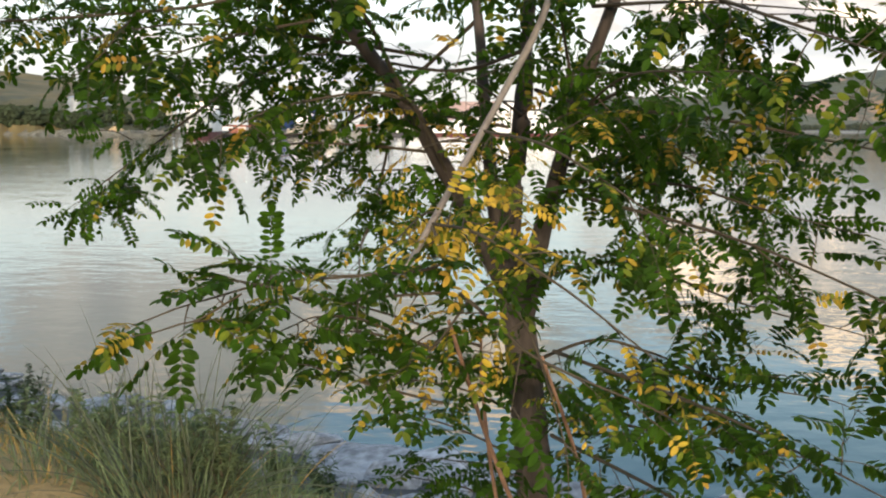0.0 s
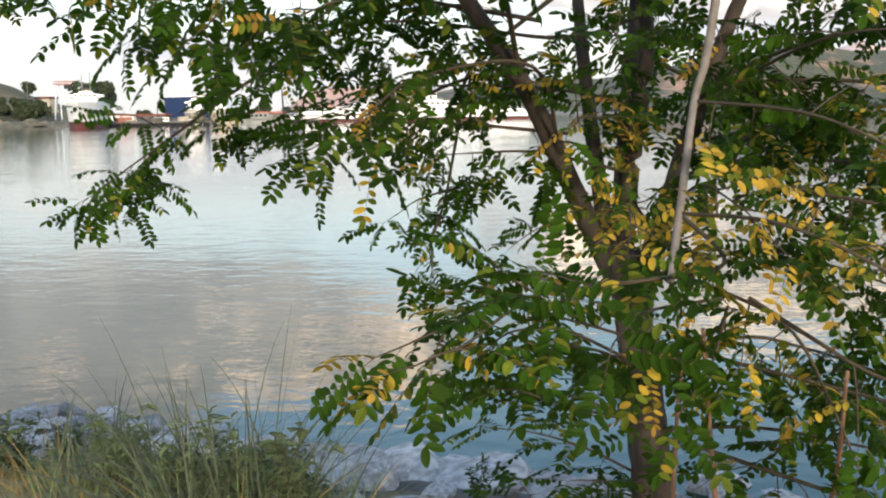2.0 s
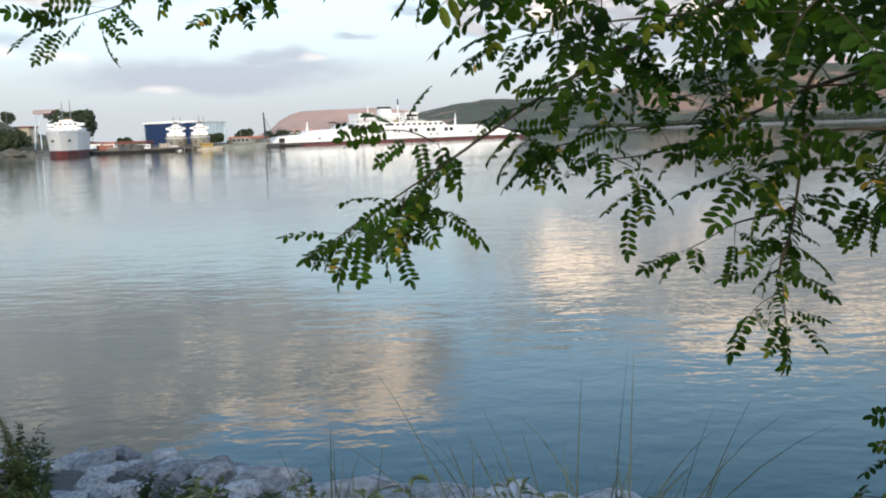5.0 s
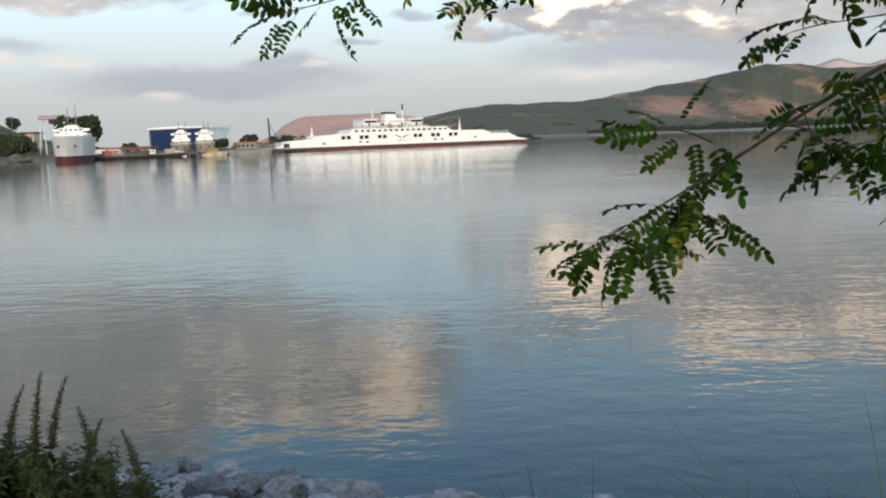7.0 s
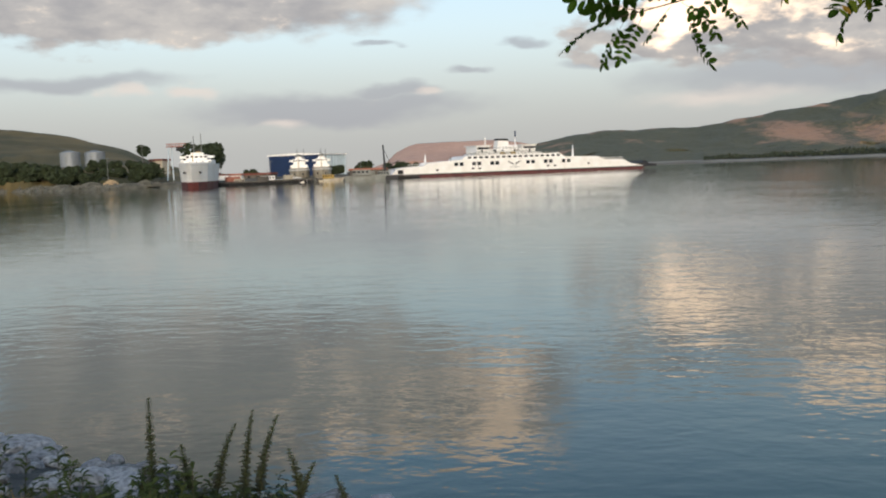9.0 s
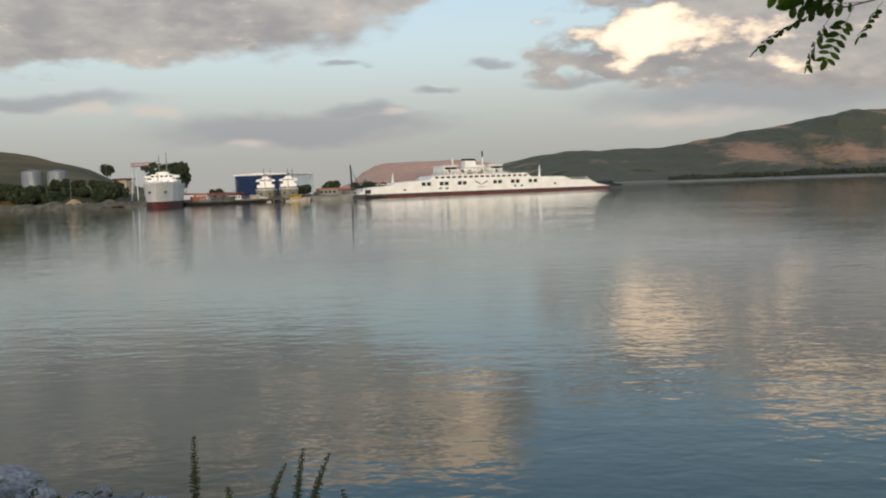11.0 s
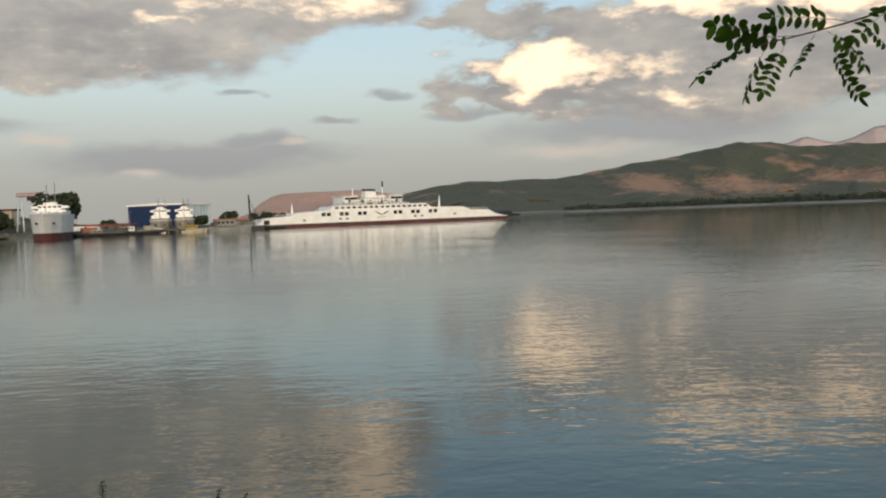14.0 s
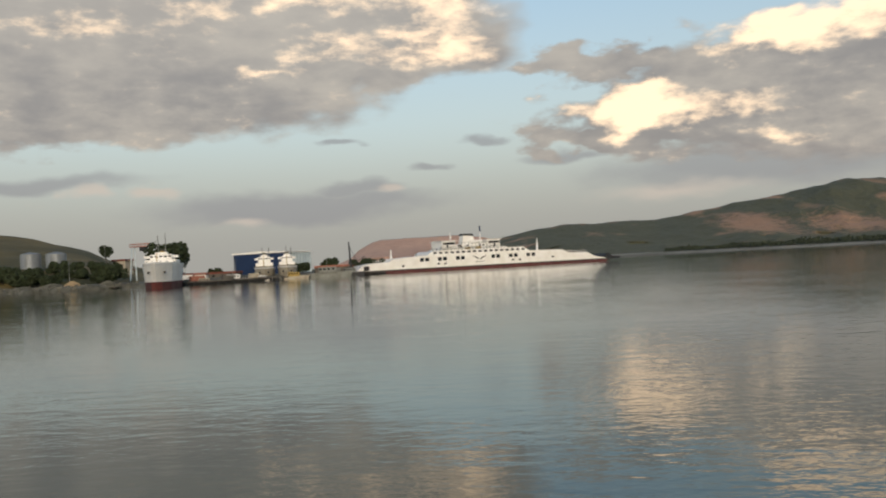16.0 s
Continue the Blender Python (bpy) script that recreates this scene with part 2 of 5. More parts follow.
M_REED = material("dark_grass_stem", (0.06, 0.072, 0.042), 0.8, other=(0.035, 0.044, 0.026), scale=20)
M_SEED = material("weed_seed_spike", (0.03, 0.045, 0.02), 0.9, other=(0.05, 0.055, 0.028), scale=60)


# ---- mesh helpers ----
def mesh_from(name, verts, faces, mats, index=None, smooth=False):
    me = bpy.data.meshes.new(name)
    me.from_pydata([tuple(v) for v in verts], [], [tuple(f) for f in faces])
    for m in (mats if isinstance(mats, (list, tuple)) else [mats]):
        me.materials.append(m)
    if index is not None:
        me.polygons.foreach_set("material_index", np.asarray(index, dtype=np.int32))
    if smooth:
        me.polygons.foreach_set("use_smooth", np.ones(len(me.polygons), dtype=bool))
    me.update()
    return me


def under(ob, parent):
    ob.parent = parent
    ob.matrix_parent_inverse = parent.matrix_world.inverted()
    return ob


def part(name, bm, mat, parent=None, label="", smooth=False):
    """Links a bmesh as one object, under a thing or a part. A child's coordinates are those of its parent's own space."""
    me = bpy.data.meshes.new(name)
    bm.to_mesh(me)
    bm.free()
    me.materials.append(mat)
    if smooth:
        for f in me.polygons:
            f.use_smooth = True
    ob = new(name, me)
    if parent is not None:
        ob.parent = parent
    return tagged(ob, label)


def thing(name, m, label, category, group="", kind=""):
    ob = new(name)
    ob.matrix_world = m
    return tagged(ob, label, category, group, kind)


def smooth_noise(x, y, scale, seed=0):
    return noise.fractal((x * scale + seed * 17.3, y * scale - seed * 9.1, seed * 3.7), 1.0, 2.0, 4)


# ---- lake and banks ----
def shore(x):
    """The water's edge on the near side."""
    x = max(-70.0, min(22.0, x))
    return 12.3 - 0.30 * x + 0.006 * x * x


def bank_height(x, y):
    d = shore(x) - y
    if d < 0:
        return max(-3.0, 0.28 * d) - 0.02
    if d < 4:
        z = 0.27 * d
    elif d < 8:
        u = (d - 4) / 4
        z = 1.08 + 1.72 * (u * 0.6 + 0.4 * u * u * (3 - 2 * u))
    else:
        z = 2.8 + min(1.2, 0.01 * (d - 8))
    return z - 0.03


def make_ground():
    def axis(lo, a, b, hi, step):
        far_lo = [lo, lo * 0.4, lo * 0.15, lo * 0.06 + a * 0.3, a + (lo * 0.02)]
        far_hi = [b + (hi * 0.02), hi * 0.06 + b * 0.3, hi * 0.15, hi * 0.4, hi]
        return [*far_lo, *np.arange(a, b + step / 2, step), *far_hi]
    xs = axis(-3000, -16, 7, 3000, 0.14)
    ys = [-3000, -1200, -400, -120, -40, -14, -6, *np.arange(-3, 18, 0.14), 20, 24, 30, 45, 70]
    verts = []
    for y in ys:
        for x in xs:
            near = abs(x) < 30 and -8 < y < 25
            z = bank_height(x, y)
            if near:
                z += 0.10 * smooth_noise(x, y, 0.6, 1) + 0.025 * smooth_noise(x, y, 3.0, 2)
            verts.append((x, y, z))
    w = len(xs)
    faces = [(j * w + i, j * w + i + 1, (j + 1) * w + i + 1, (j + 1) * w + i) for j in range(len(ys) - 1) for i in range(w - 1)]
    wet = [1 if shore(verts[f[0]][0]) - verts[f[0]][1] < 3.9 + 0.7 * smooth_noise(verts[f[0]][0], verts[f[0]][1], 0.9, 7) else 0 for f in faces]
    ob = new("ground", mesh_from("ground", verts, faces, [M_EARTH, M_GRAVEL], wet, smooth=True))
    tagged(ob, "brown earth bank sloping down to the lake", "ground", kind="structure")


def make_water():
    bm = bmesh.new()
    bmesh.ops.create_grid(bm, x_segments=24, y_segments=24, size=4900)
    ob = part("water", bm, M_WATER)
    tagged(ob, "calm rippled grey-blue lake water", "lake", kind="structure")


make_ground()
make_water()


# ---- far hills ----
def ridge_land(name, bearings, tops, near, far, mat, label, rough, seed, columns=170, rows=40, foot=0.0, steep=1.0, back=1.25):
    """A hill between two distances, whose skyline rises to the given slopes (height over distance) at the given bearings (x over y)."""
    verts, faces = [], []
    radial = [*np.linspace(0, 1, rows), back]
    for i in range(columns):
        b = bearings[0] + (bearings[-1] - bearings[0]) * i / (columns - 1)
        top = np.interp(b, bearings, tops) * far
        for r in radial:
            wav = 1 + 0.04 * smooth_noise(b * 30, 0, 1.0, seed)
            y = (near + (far - near) * r) * (wav if r < 0.3 else 1)
            x = b * y
            s = min(r, 1.0)
            rise = (s ** steep) * (1 - 0.18 * math.sin(math.pi * s))
            z = foot + (top - foot) * rise
            z += rough * top * 4 * s * (1 - s) * smooth_noise(x, y * 0.6, 6.0 / far, seed)
            z += rough * top * (0.25 * s + 0.9 * s * (1 - s)) * smooth_noise(x, y * 0.5, 30.0 / far, seed + 1)
            z += rough * top * 0.5 * s * (1 - s) * smooth_noise(x, y * 0.3, 75.0 / far, seed + 2)
            if r > 1:
                z = -5
            if r == 0:
                z = -2
            verts.append((x, y, z))
    n = len(radial)
    for i in range(columns - 1):
        for j in range(n - 1):
            faces.append((i * n + j, (i + 1) * n + j, (i + 1) * n + j + 1, i * n + j + 1))
    ob = new(name, mesh_from(name, verts, faces, mat, smooth=True))
    return tagged(ob, label, "hill", kind="structure")


M_HILL = material("scrub_hillside", (0.095, 0.097, 0.06), 0.95, other=(0.4, 0.235, 0.15), scale=0.014, detail=12, spread=(0.6, 0.72), stretch=(1, 0.5, 1.6), bump=7.0, bump_scale=0.09)


def bare_slopes(m, spots):
    """Bare rocky earth on some slopes, with ragged edges and scrub left standing on it."""
    nt = m.node_tree
    co = nt.nodes.new("ShaderNodeTexCoord").outputs["Object"]
    mixer = next(n for n in nt.nodes if n.bl_idname == "ShaderNodeMix")
    total = mixer.inputs[0].links[0].from_socket

    def math_(op, a, b):
        n = nt.nodes.new("ShaderNodeMath")
        n.operation = op
        for sock, v in zip(n.inputs, (a, b)):
            if isinstance(v, bpy.types.NodeSocket):
                nt.links.new(v, sock)
            else:
                sock.default_value = v
        return n.outputs[0]
    rag = nt.nodes.new("ShaderNodeTexNoise")
    rag.inputs["Scale"].default_value, rag.inputs["Detail"].default_value, rag.inputs["Roughness"].default_value = 0.055, 8, 0.75
    nt.links.new(co, rag.inputs["Vector"])
    ragged = math_("MULTIPLY", math_("SUBTRACT", rag.outputs["Fac"], 0.5), 2.6)
    for centre, radii, weight in spots:
        a = nt.nodes.new("ShaderNodeVectorMath")
        a.operation = "SUBTRACT"
        nt.links.new(co, a.inputs[0])
        a.inputs[1].default_value = centre
        d = nt.nodes.new("ShaderNodeVectorMath")
        d.operation = "DIVIDE"
        nt.links.new(a.outputs[0], d.inputs[0])
        d.inputs[1].default_value = radii
        ln = nt.nodes.new("ShaderNodeVectorMath")
        ln.operation = "LENGTH"
        nt.links.new(d.outputs[0], ln.inputs[0])
        r = nt.nodes.new("ShaderNodeMapRange")
        r.inputs[1].default_value, r.inputs[2].default_value, r.inputs[3].default_value, r.inputs[4].default_value = -0.2, 0.45, 0, weight
        nt.links.new(math_("ADD", math_("SUBTRACT", 1.0, ln.outputs["Value"]), ragged), r.inputs[0])
        total = math_("MAXIMUM", total, r.outputs[0])
    nt.links.new(total, mixer.inputs[0])


bare_slopes(M_HILL, (((345, 1440, 46), (50, 230, 38), 1.0), ((465, 1350, 40), (70, 150, 30), 1.0), ((610, 1350, 40), (52, 130, 24), 0.95), ((625, 1760, 102), (32, 70, 24), 0.55), ((375, 1230, 22), (90, 70, 9), 0.5), ((460, 1580, 62), (16, 60, 9), 0.4)))
M_PINK = material("bare_pink_hill", (0.6, 0.375, 0.28), 0.95, other=(0.5, 0.31, 0.235), scale=0.004)
M_LEFT = material("dry_grass_hill", (0.15, 0.112, 0.045), 0.95, other=(0.05, 0.052, 0.022), scale=0.02, detail=7, bump=0.5, bump_scale=0.2)
# Distance haze of the far ridge is put into this pale base colour.
M_FAR = material("haze_tinted_mountain", (0.56, 0.43, 0.39), 0.95, other=(0.46, 0.36, 0.33), scale=0.002)
ridge_land("hill_right", [-0.16, -0.09, -0.049, -0.026, 0.001, 0.031, 0.074, 0.134, 0.183, 0.225, 0.256, 0.286, 0.316, 0.347, 0.377, 0.395, 0.425, 0.449, 0.478, 0.52, 0.62, 0.8],
           [0.004, 0.012, 0.0205, 0.0243, 0.030, 0.0331, 0.0341, 0.035, 0.0417, 0.0487, 0.0543, 0.0577, 0.065, 0.0655, 0.0632, 0.0588, 0.0578, 0.0612, 0.0605, 0.062, 0.055, 0.05],
           1040, 1800, M_HILL, "dark green scrub hillside with bare reddish patches across the lake", 0.22, 5, columns=240)
ridge_land("hill_pink", [-0.215, -0.193, -0.182, -0.169, -0.159, -0.132, -0.096, -0.072, -0.048, 0.02],
           [0.001, 0.0085, 0.0185, 0.0245, 0.0272, 0.0281, 0.028, 0.0278, 0.0245, 0.008],
           3000, 3800, M_PINK, "bare pinkish hill far behind the harbour", 0.1, 8)
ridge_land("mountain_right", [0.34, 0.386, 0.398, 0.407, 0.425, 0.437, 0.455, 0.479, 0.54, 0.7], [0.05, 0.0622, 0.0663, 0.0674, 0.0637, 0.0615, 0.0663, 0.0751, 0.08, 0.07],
           3600, 4500, M_FAR, "pink mountain ridge far beyond the lake, haze painted into its colour", 0.1, 12)
ridge_land("hill_left", [-1.4, -0.9, -0.64, -0.595, -0.57, -0.525, -0.49, -0.466, -0.43, -0.38, -0.3],
           [0.07, 0.075, 0.0675, 0.062, 0.058, 0.0475, 0.038, 0.026, 0.016, 0.008, 0.005],
           408, 700, M_LEFT, "low dry grassy hill behind the harbour", 0.12, 15, foot=1.0, steep=0.7)


# ---- low beach and tree line under the far hill ----
def make_far_beach():
    verts, faces, rs = [], [], [(-8, -1.5), (0, 0.35), (9, 1.1), (40, 1.8), (110, 2.2)]
    bs = np.linspace(0.02, 0.8, 130)
    for b in bs:
        y0 = 985 + 14 * smooth_noise(b * 40, 0, 1, 31)
        for r, z in rs:
            verts.append((b * (y0 + r), y0 + r, z))
    n = len(rs)
    faces = [(i * n + j, (i + 1) * n + j, (i + 1) * n + j + 1, i * n + j + 1) for i in range(len(bs) - 1) for j in range(n - 1)]
    tagged(new("far_beach", mesh_from("far_beach", verts, faces, M_BEACH, smooth=True)), "pale narrow beach under the far hill", "shore", kind="structure")
    s, rng = Soup0(), random.Random(41)
    for _ in range(9000):
        b = 0.14 + 0.66 * rng.random() ** 0.9
        y = rng.uniform(1012, 1095)
        h = (1.5 + 6 * max(0.0, 0.45 + smooth_noise(b * 60, y * 0.02, 1, 33))) * min(1.0, 0.3 + (b - 0.14) * 3)
        p = Vector((b * y, y, 2.5 + (y - 1012) * 0.03 + rng.random() * h))
        a = Vector((rng.gauss(0, 1), rng.gauss(0, 1), rng.gauss(0, 1))).normalized()
        c = a.orthogonal().normalized() * rng.uniform(0.8, 2.0)
        a = a * rng.uniform(0.8, 2.0)
        s.add([p - a, p + c, p + a, p - c], [(0, 1, 2, 3)], [0])
    tagged(new("shore_trees", mesh_from("shore_trees", s.v, s.f, M_GROVE)), "dark belt of far trees along the lakeside", "trees", kind="stuff")


class Soup0:
    def __init__(self):
        self.v, self.f = [], []

    def add(self, verts, faces, _):
        base = len(self.v)
        self.v.extend(verts)
        self.f.extend(tuple(i + base for i in f) for f in faces)


M_BEACH = material("far_pale_beach", (0.27, 0.25, 0.21), 0.95, other=(0.17, 0.15, 0.12), scale=0.02)
M_GROVE = material("dark_grove", (0.035, 0.045, 0.025), 0.9, scale=0.05, island=0.5)
make_far_beach()


# ---- the locust tree ----
def curve_points(pts, per=6):
    """Catmull-Rom through the points."""
    p = [Vector(a) for a in pts]
    p = [p[0] * 2 - p[1], *p, p[-1] * 2 - p[-2]]
    out = []
    for i in range(1, len(p) - 2):
        for k in range(per):
            t = k / per
            a, b, c, d = p[i - 1], p[i], p[i + 1], p[i + 2]
            out.append(0.5 * ((2 * b) + (c - a) * t + (2 * a - 5 * b + 4 * c - d) * t * t + (3 * b - a - 3 * c + d) * t ** 3))
    return [*out, p[-2]]


class Soup:
    """Vertices, faces and material numbers that become one mesh."""

    def __init__(self):
        self.v, self.f, self.m = [], [], []

    def tube(self, pts, r0, r1, sides=7, knobs=0.0, mat=0):
        base, n = len(self.v), len(pts)
        for i, p in enumerate(pts):
            d = (pts[min(i + 1, n - 1)] - pts[max(i - 1, 0)]).normalized()
            a = d.orthogonal().normalized() if abs(d.z) > 0.99 else d.cross(Vector((0, 0, 1))).normalized()
            b = d.cross(a)
            r = r0 + (r1 - r0) * i / (n - 1)
            for k in range(sides):
                w = 2 * math.pi * k / sides
                rr = r * (1 + knobs * smooth_noise(k * 1.3, p.z * 9 + p.x * 5, 1.0, 3)) if knobs else r
                self.v.append(p + (a * math.cos(w) + b * math.sin(w)) * rr)
        for i in range(n - 1):
            for k in range(sides):
                q = base + i * sides
                self.f.append((q + k, q + (k + 1) % sides, q + sides + (k + 1) % sides, q + sides + k))
                self.m.append(mat)
        self.f.append(tuple(base + (n - 1) * sides + k for k in range(sides)))
        self.m.append(mat)

    def add(self, verts, faces, mats):
        base = len(self.v)
        self.v.extend(verts)
        self.f.extend(tuple(i + base for i in f) for f in faces)
        self.m.extend(mats)

    def mesh(self, name, mats, smooth=False):
        return mesh_from(name, self.v, self.f, mats, self.m, smooth)


def leaf_template(rng, length, pairs, size, curl, gold=0.0, turning=0.0):
    """A pinnate leaf along +x from the origin, hanging a little; leaflets are folded ovals on a thin rachis."""
    s = Soup()

    def spine(t):
        return Vector((length * t * (1 - 0.12 * curl * t), 0, -curl * length * 0.45 * t * t))
    s.tube([spine(i / 5) for i in range(6)], 0.0011, 0.0006, 3, mat=1)

    def leaflet(at, way, nrm, ln):
        side = nrm.cross(way).normalized()
        w = ln * rng.uniform(0.22, 0.28)
        fold = nrm * (ln * 0.05)
        sag = -ln * rng.uniform(0.0, 0.2)
        rim = ((0.13, 0.62), (0.38, 1.0), (0.68, 0.92), (0.9, 0.52))
        pts = [at, at + way * ln + nrm * sag, at + way * ln * 0.5 + nrm * sag * 0.25]
        for sd in (1, -1):
            pts += [at + way * ln * a + side * (w * b * sd) + fold * b + nrm * (sag * a * a) for a, b in rim]
        s.add(pts, [(0, 3, 2), (3, 4, 2), (4, 5, 2), (5, 6, 2), (6, 1, 2), (7, 0, 2), (8, 7, 2), (9, 8, 2), (10, 9, 2), (1, 10, 2)], [2 if rng.random() < gold else 3 if rng.random() < turning else 0] * 10)
    for i in range(pairs):
        t = 0.2 + 0.78 * i / (pairs - 1)
        for sd in (-1, 1):
            if rng.random() < 0.06:
                continue
            droop = rng.uniform(-0.55, -0.05)
            way = Vector((rng.uniform(0.15, 0.5), sd, droop)).normalized()
            nrm = Vector((rng.uniform(-0.2, 0.2), -sd * droop * -1.0, 1)).normalized()
            nrm = (nrm - way * nrm.dot(way)).normalized()
            leaflet(spine(t), way, nrm, size * rng.uniform(0.78, 1.1) * (0.8 if i == 0 else 1) * (1 - 0.12 * t))
    end = (spine(1) - spine(0.9)).normalized()
    leaflet(spine(1), end, Vector((0, 0, 1)).cross(end).cross(end).normalized() * -1, size * 0.95)
    return s


tree_rng = random.Random(7)
LEAVES = [leaf_template(tree_rng, tree_rng.uniform(0.15, 0.21), tree_rng.choice((7, 7, 8, 8)), tree_rng.uniform(0.040, 0.049), tree_rng.uniform(0.1, 0.7), gold, turning)
          for gold, turning in ((0, 0), (0, 0), (0, 0), (0, 0), (0, 0), (0, 0), (0, 0.08), (0, 0.2), (0.03, 0.3), (0.2, 0.5), (0.35, 0.6), (0.5, 0.7), (0.65, 0.8), (0.85, 0.9))]
GREEN_KINDS, GOLD_KINDS = range(9), range(9, 14)
LEAF_MESH = [lf.mesh("leaf", [M_LEAF, M_TWIG, M_GOLD, M_TURN]) for lf in LEAVES]


def leaf_pose(at, way, rng, size=1.0):
    """Leaf at a twig: along the way given, its face turned up."""
    x = way.normalized()
    y = Vector((0, 0, 1)).cross(x)
    y = y.normalized() if y.length > 0.05 else Vector((1, 0, 0))
    y = (Matrix.Rotation(rng.gauss(0, 0.65), 3, x) @ y).normalized()
    z = x.cross(y)
    m = Matrix((x, y, z)).transposed().to_4x4()
    return Matrix.Translation(at) @ m @ Matrix.Scale(size, 4)


class Tree:
    """Gathers branches; leaves on the branches marked close become parts of their own, the rest one mass."""

    def __init__(self, name, m, label):
        self.root = thing(name, m, label, "tree")
        self.twigs, self.mass = Soup(), Soup()
        self.rng = random.Random(11)
        self.count = 0

    def limb(self, name, pts, r0, r1, mat=M_BARK, knobs=0.12, sides=12, label=""):
        s = Soup()
        s.tube(curve_points(pts, 7), r0, r1, sides, knobs)
        ob = new(name, s.mesh(name, mat, smooth=True))
        return tagged(under(ob, self.root), label)

    def leaf(self, at, way, gold, close, size):
        yellow = self.rng.random() < gold * 2.1
        k = self.rng.choice(GOLD_KINDS if yellow else GREEN_KINDS)
        m = leaf_pose(at, way, self.rng, size * (0.85 if yellow else 1.0))
        if close and self.count < 290:
            ob = new("leaf", LEAF_MESH[k])
            ob.matrix_world = m
            under(ob, self.root)
            self.count += 1
            return
        lf = LEAVES[k]
        self.mass.add([m @ v for v in lf.v], lf.f, lf.m)

    def branch(self, pts, r0=0.012, start=0.15, gap=0.085, twig=0.26, gold=0.025, close=False, size=1.0, droop=0.5, per=0.038, dense=1.42):
        """A leafy branch through the points, with side twigs that carry alternate leaves."""
        rng = self.rng
        line = curve_points(pts, 8)
        self.twigs.tube(line, r0, 0.002, 6)
        total = sum((b - a).length for a, b in zip(line, line[1:]))
        run, nxt, side = 0.0, start * total, 1
        for a, b in zip(line, line[1:]):
            seg = (b - a).length
            while nxt < run + seg:
                at = a + (b - a) * ((nxt - run) / seg)
                ahead = (b - a).normalized()
                out = Vector((rng.gauss(0, 1), rng.gauss(0, 1), rng.gauss(-0.15, 0.7)))
                way = (ahead * rng.uniform(0.1, 0.7) + out.normalized()).normalized()
                self.shoot(at, way, twig * rng.uniform(0.35, 1.15) * (1.0 - 0.2 * nxt / total), gold, close, size, droop, per)
                nxt += gap * dense * rng.uniform(0.6, 1.4)
                side = -side
            run += seg
        self.shoot(line[-1], (line[-1] - line[-2]).normalized(), 0.1, gold, close, size, droop, per)

    def shoot(self, at, way, length, gold, close, size, droop, per):
        rng = self.rng
        n = max(2, int(length / per))
        p, d, side = at.copy(), way.copy(), rng.choice((-1, 1))
        pts = [p.copy()]
        for i in range(n):
            d = (d + Vector((rng.gauss(0, 0.12), rng.gauss(0, 0.12), -droop * 0.16 + rng.gauss(0, 0.08)))).normalized()
            p = p + d * (length / n)
            pts.append(p.copy())
            across = d.cross(Vector((0, 0, 1)))
            across = across.normalized() if across.length > 0.05 else Vector((1, 0, 0))
            out = d * rng.uniform(0.25, 0.8) + across * side * rng.uniform(0.6, 1.1) + Vector((0, 0, rng.uniform(-0.4, 0.35) - droop * 0.15))
            if rng.random() < 0.92:
                self.leaf(p, out, gold, close, size * rng.uniform(0.75, 1.12))
            side = -side
        self.leaf(p, d + Vector((0, 0, -0.25)), gold, close, size * rng.uniform(0.8, 1.1))
        self.twigs.tube(pts, 0.0026, 0.0012, 4)

    def spray(self, line, leaves, r0=0.004):
        """A bare twig through the points with single leaves, each from its foot to its tip."""
        self.twigs.tube(curve_points(line, 6), r0, 0.0015, 5)
        for foot, tip in leaves:
            way = Vector(tip) - Vector(foot)
            lf = LEAVES[self.rng.choice(range(6))]
            m = leaf_pose(Vector(foot), way, self.rng, way.length / 0.18) @ Matrix.Rotation(self.rng.choice((-1, 1)) * self.rng.uniform(0.5, 1.1), 4, "X")
            self.mass.add([m @ v for v in lf.v], lf.f, lf.m)

    def finish(self):
        tw = new("twigwork", self.twigs.mesh("twigwork", M_TWIG, smooth=True))
        tagged(under(tw, self.root), kind="stuff")
        fo = new("foliage", self.mass.mesh("foliage", [M_LEAF, M_TWIG, M_GOLD, M_TURN]))
        tagged(under(fo, self.root), "dense green pinnate leaves with scattered yellow ones", kind="stuff")


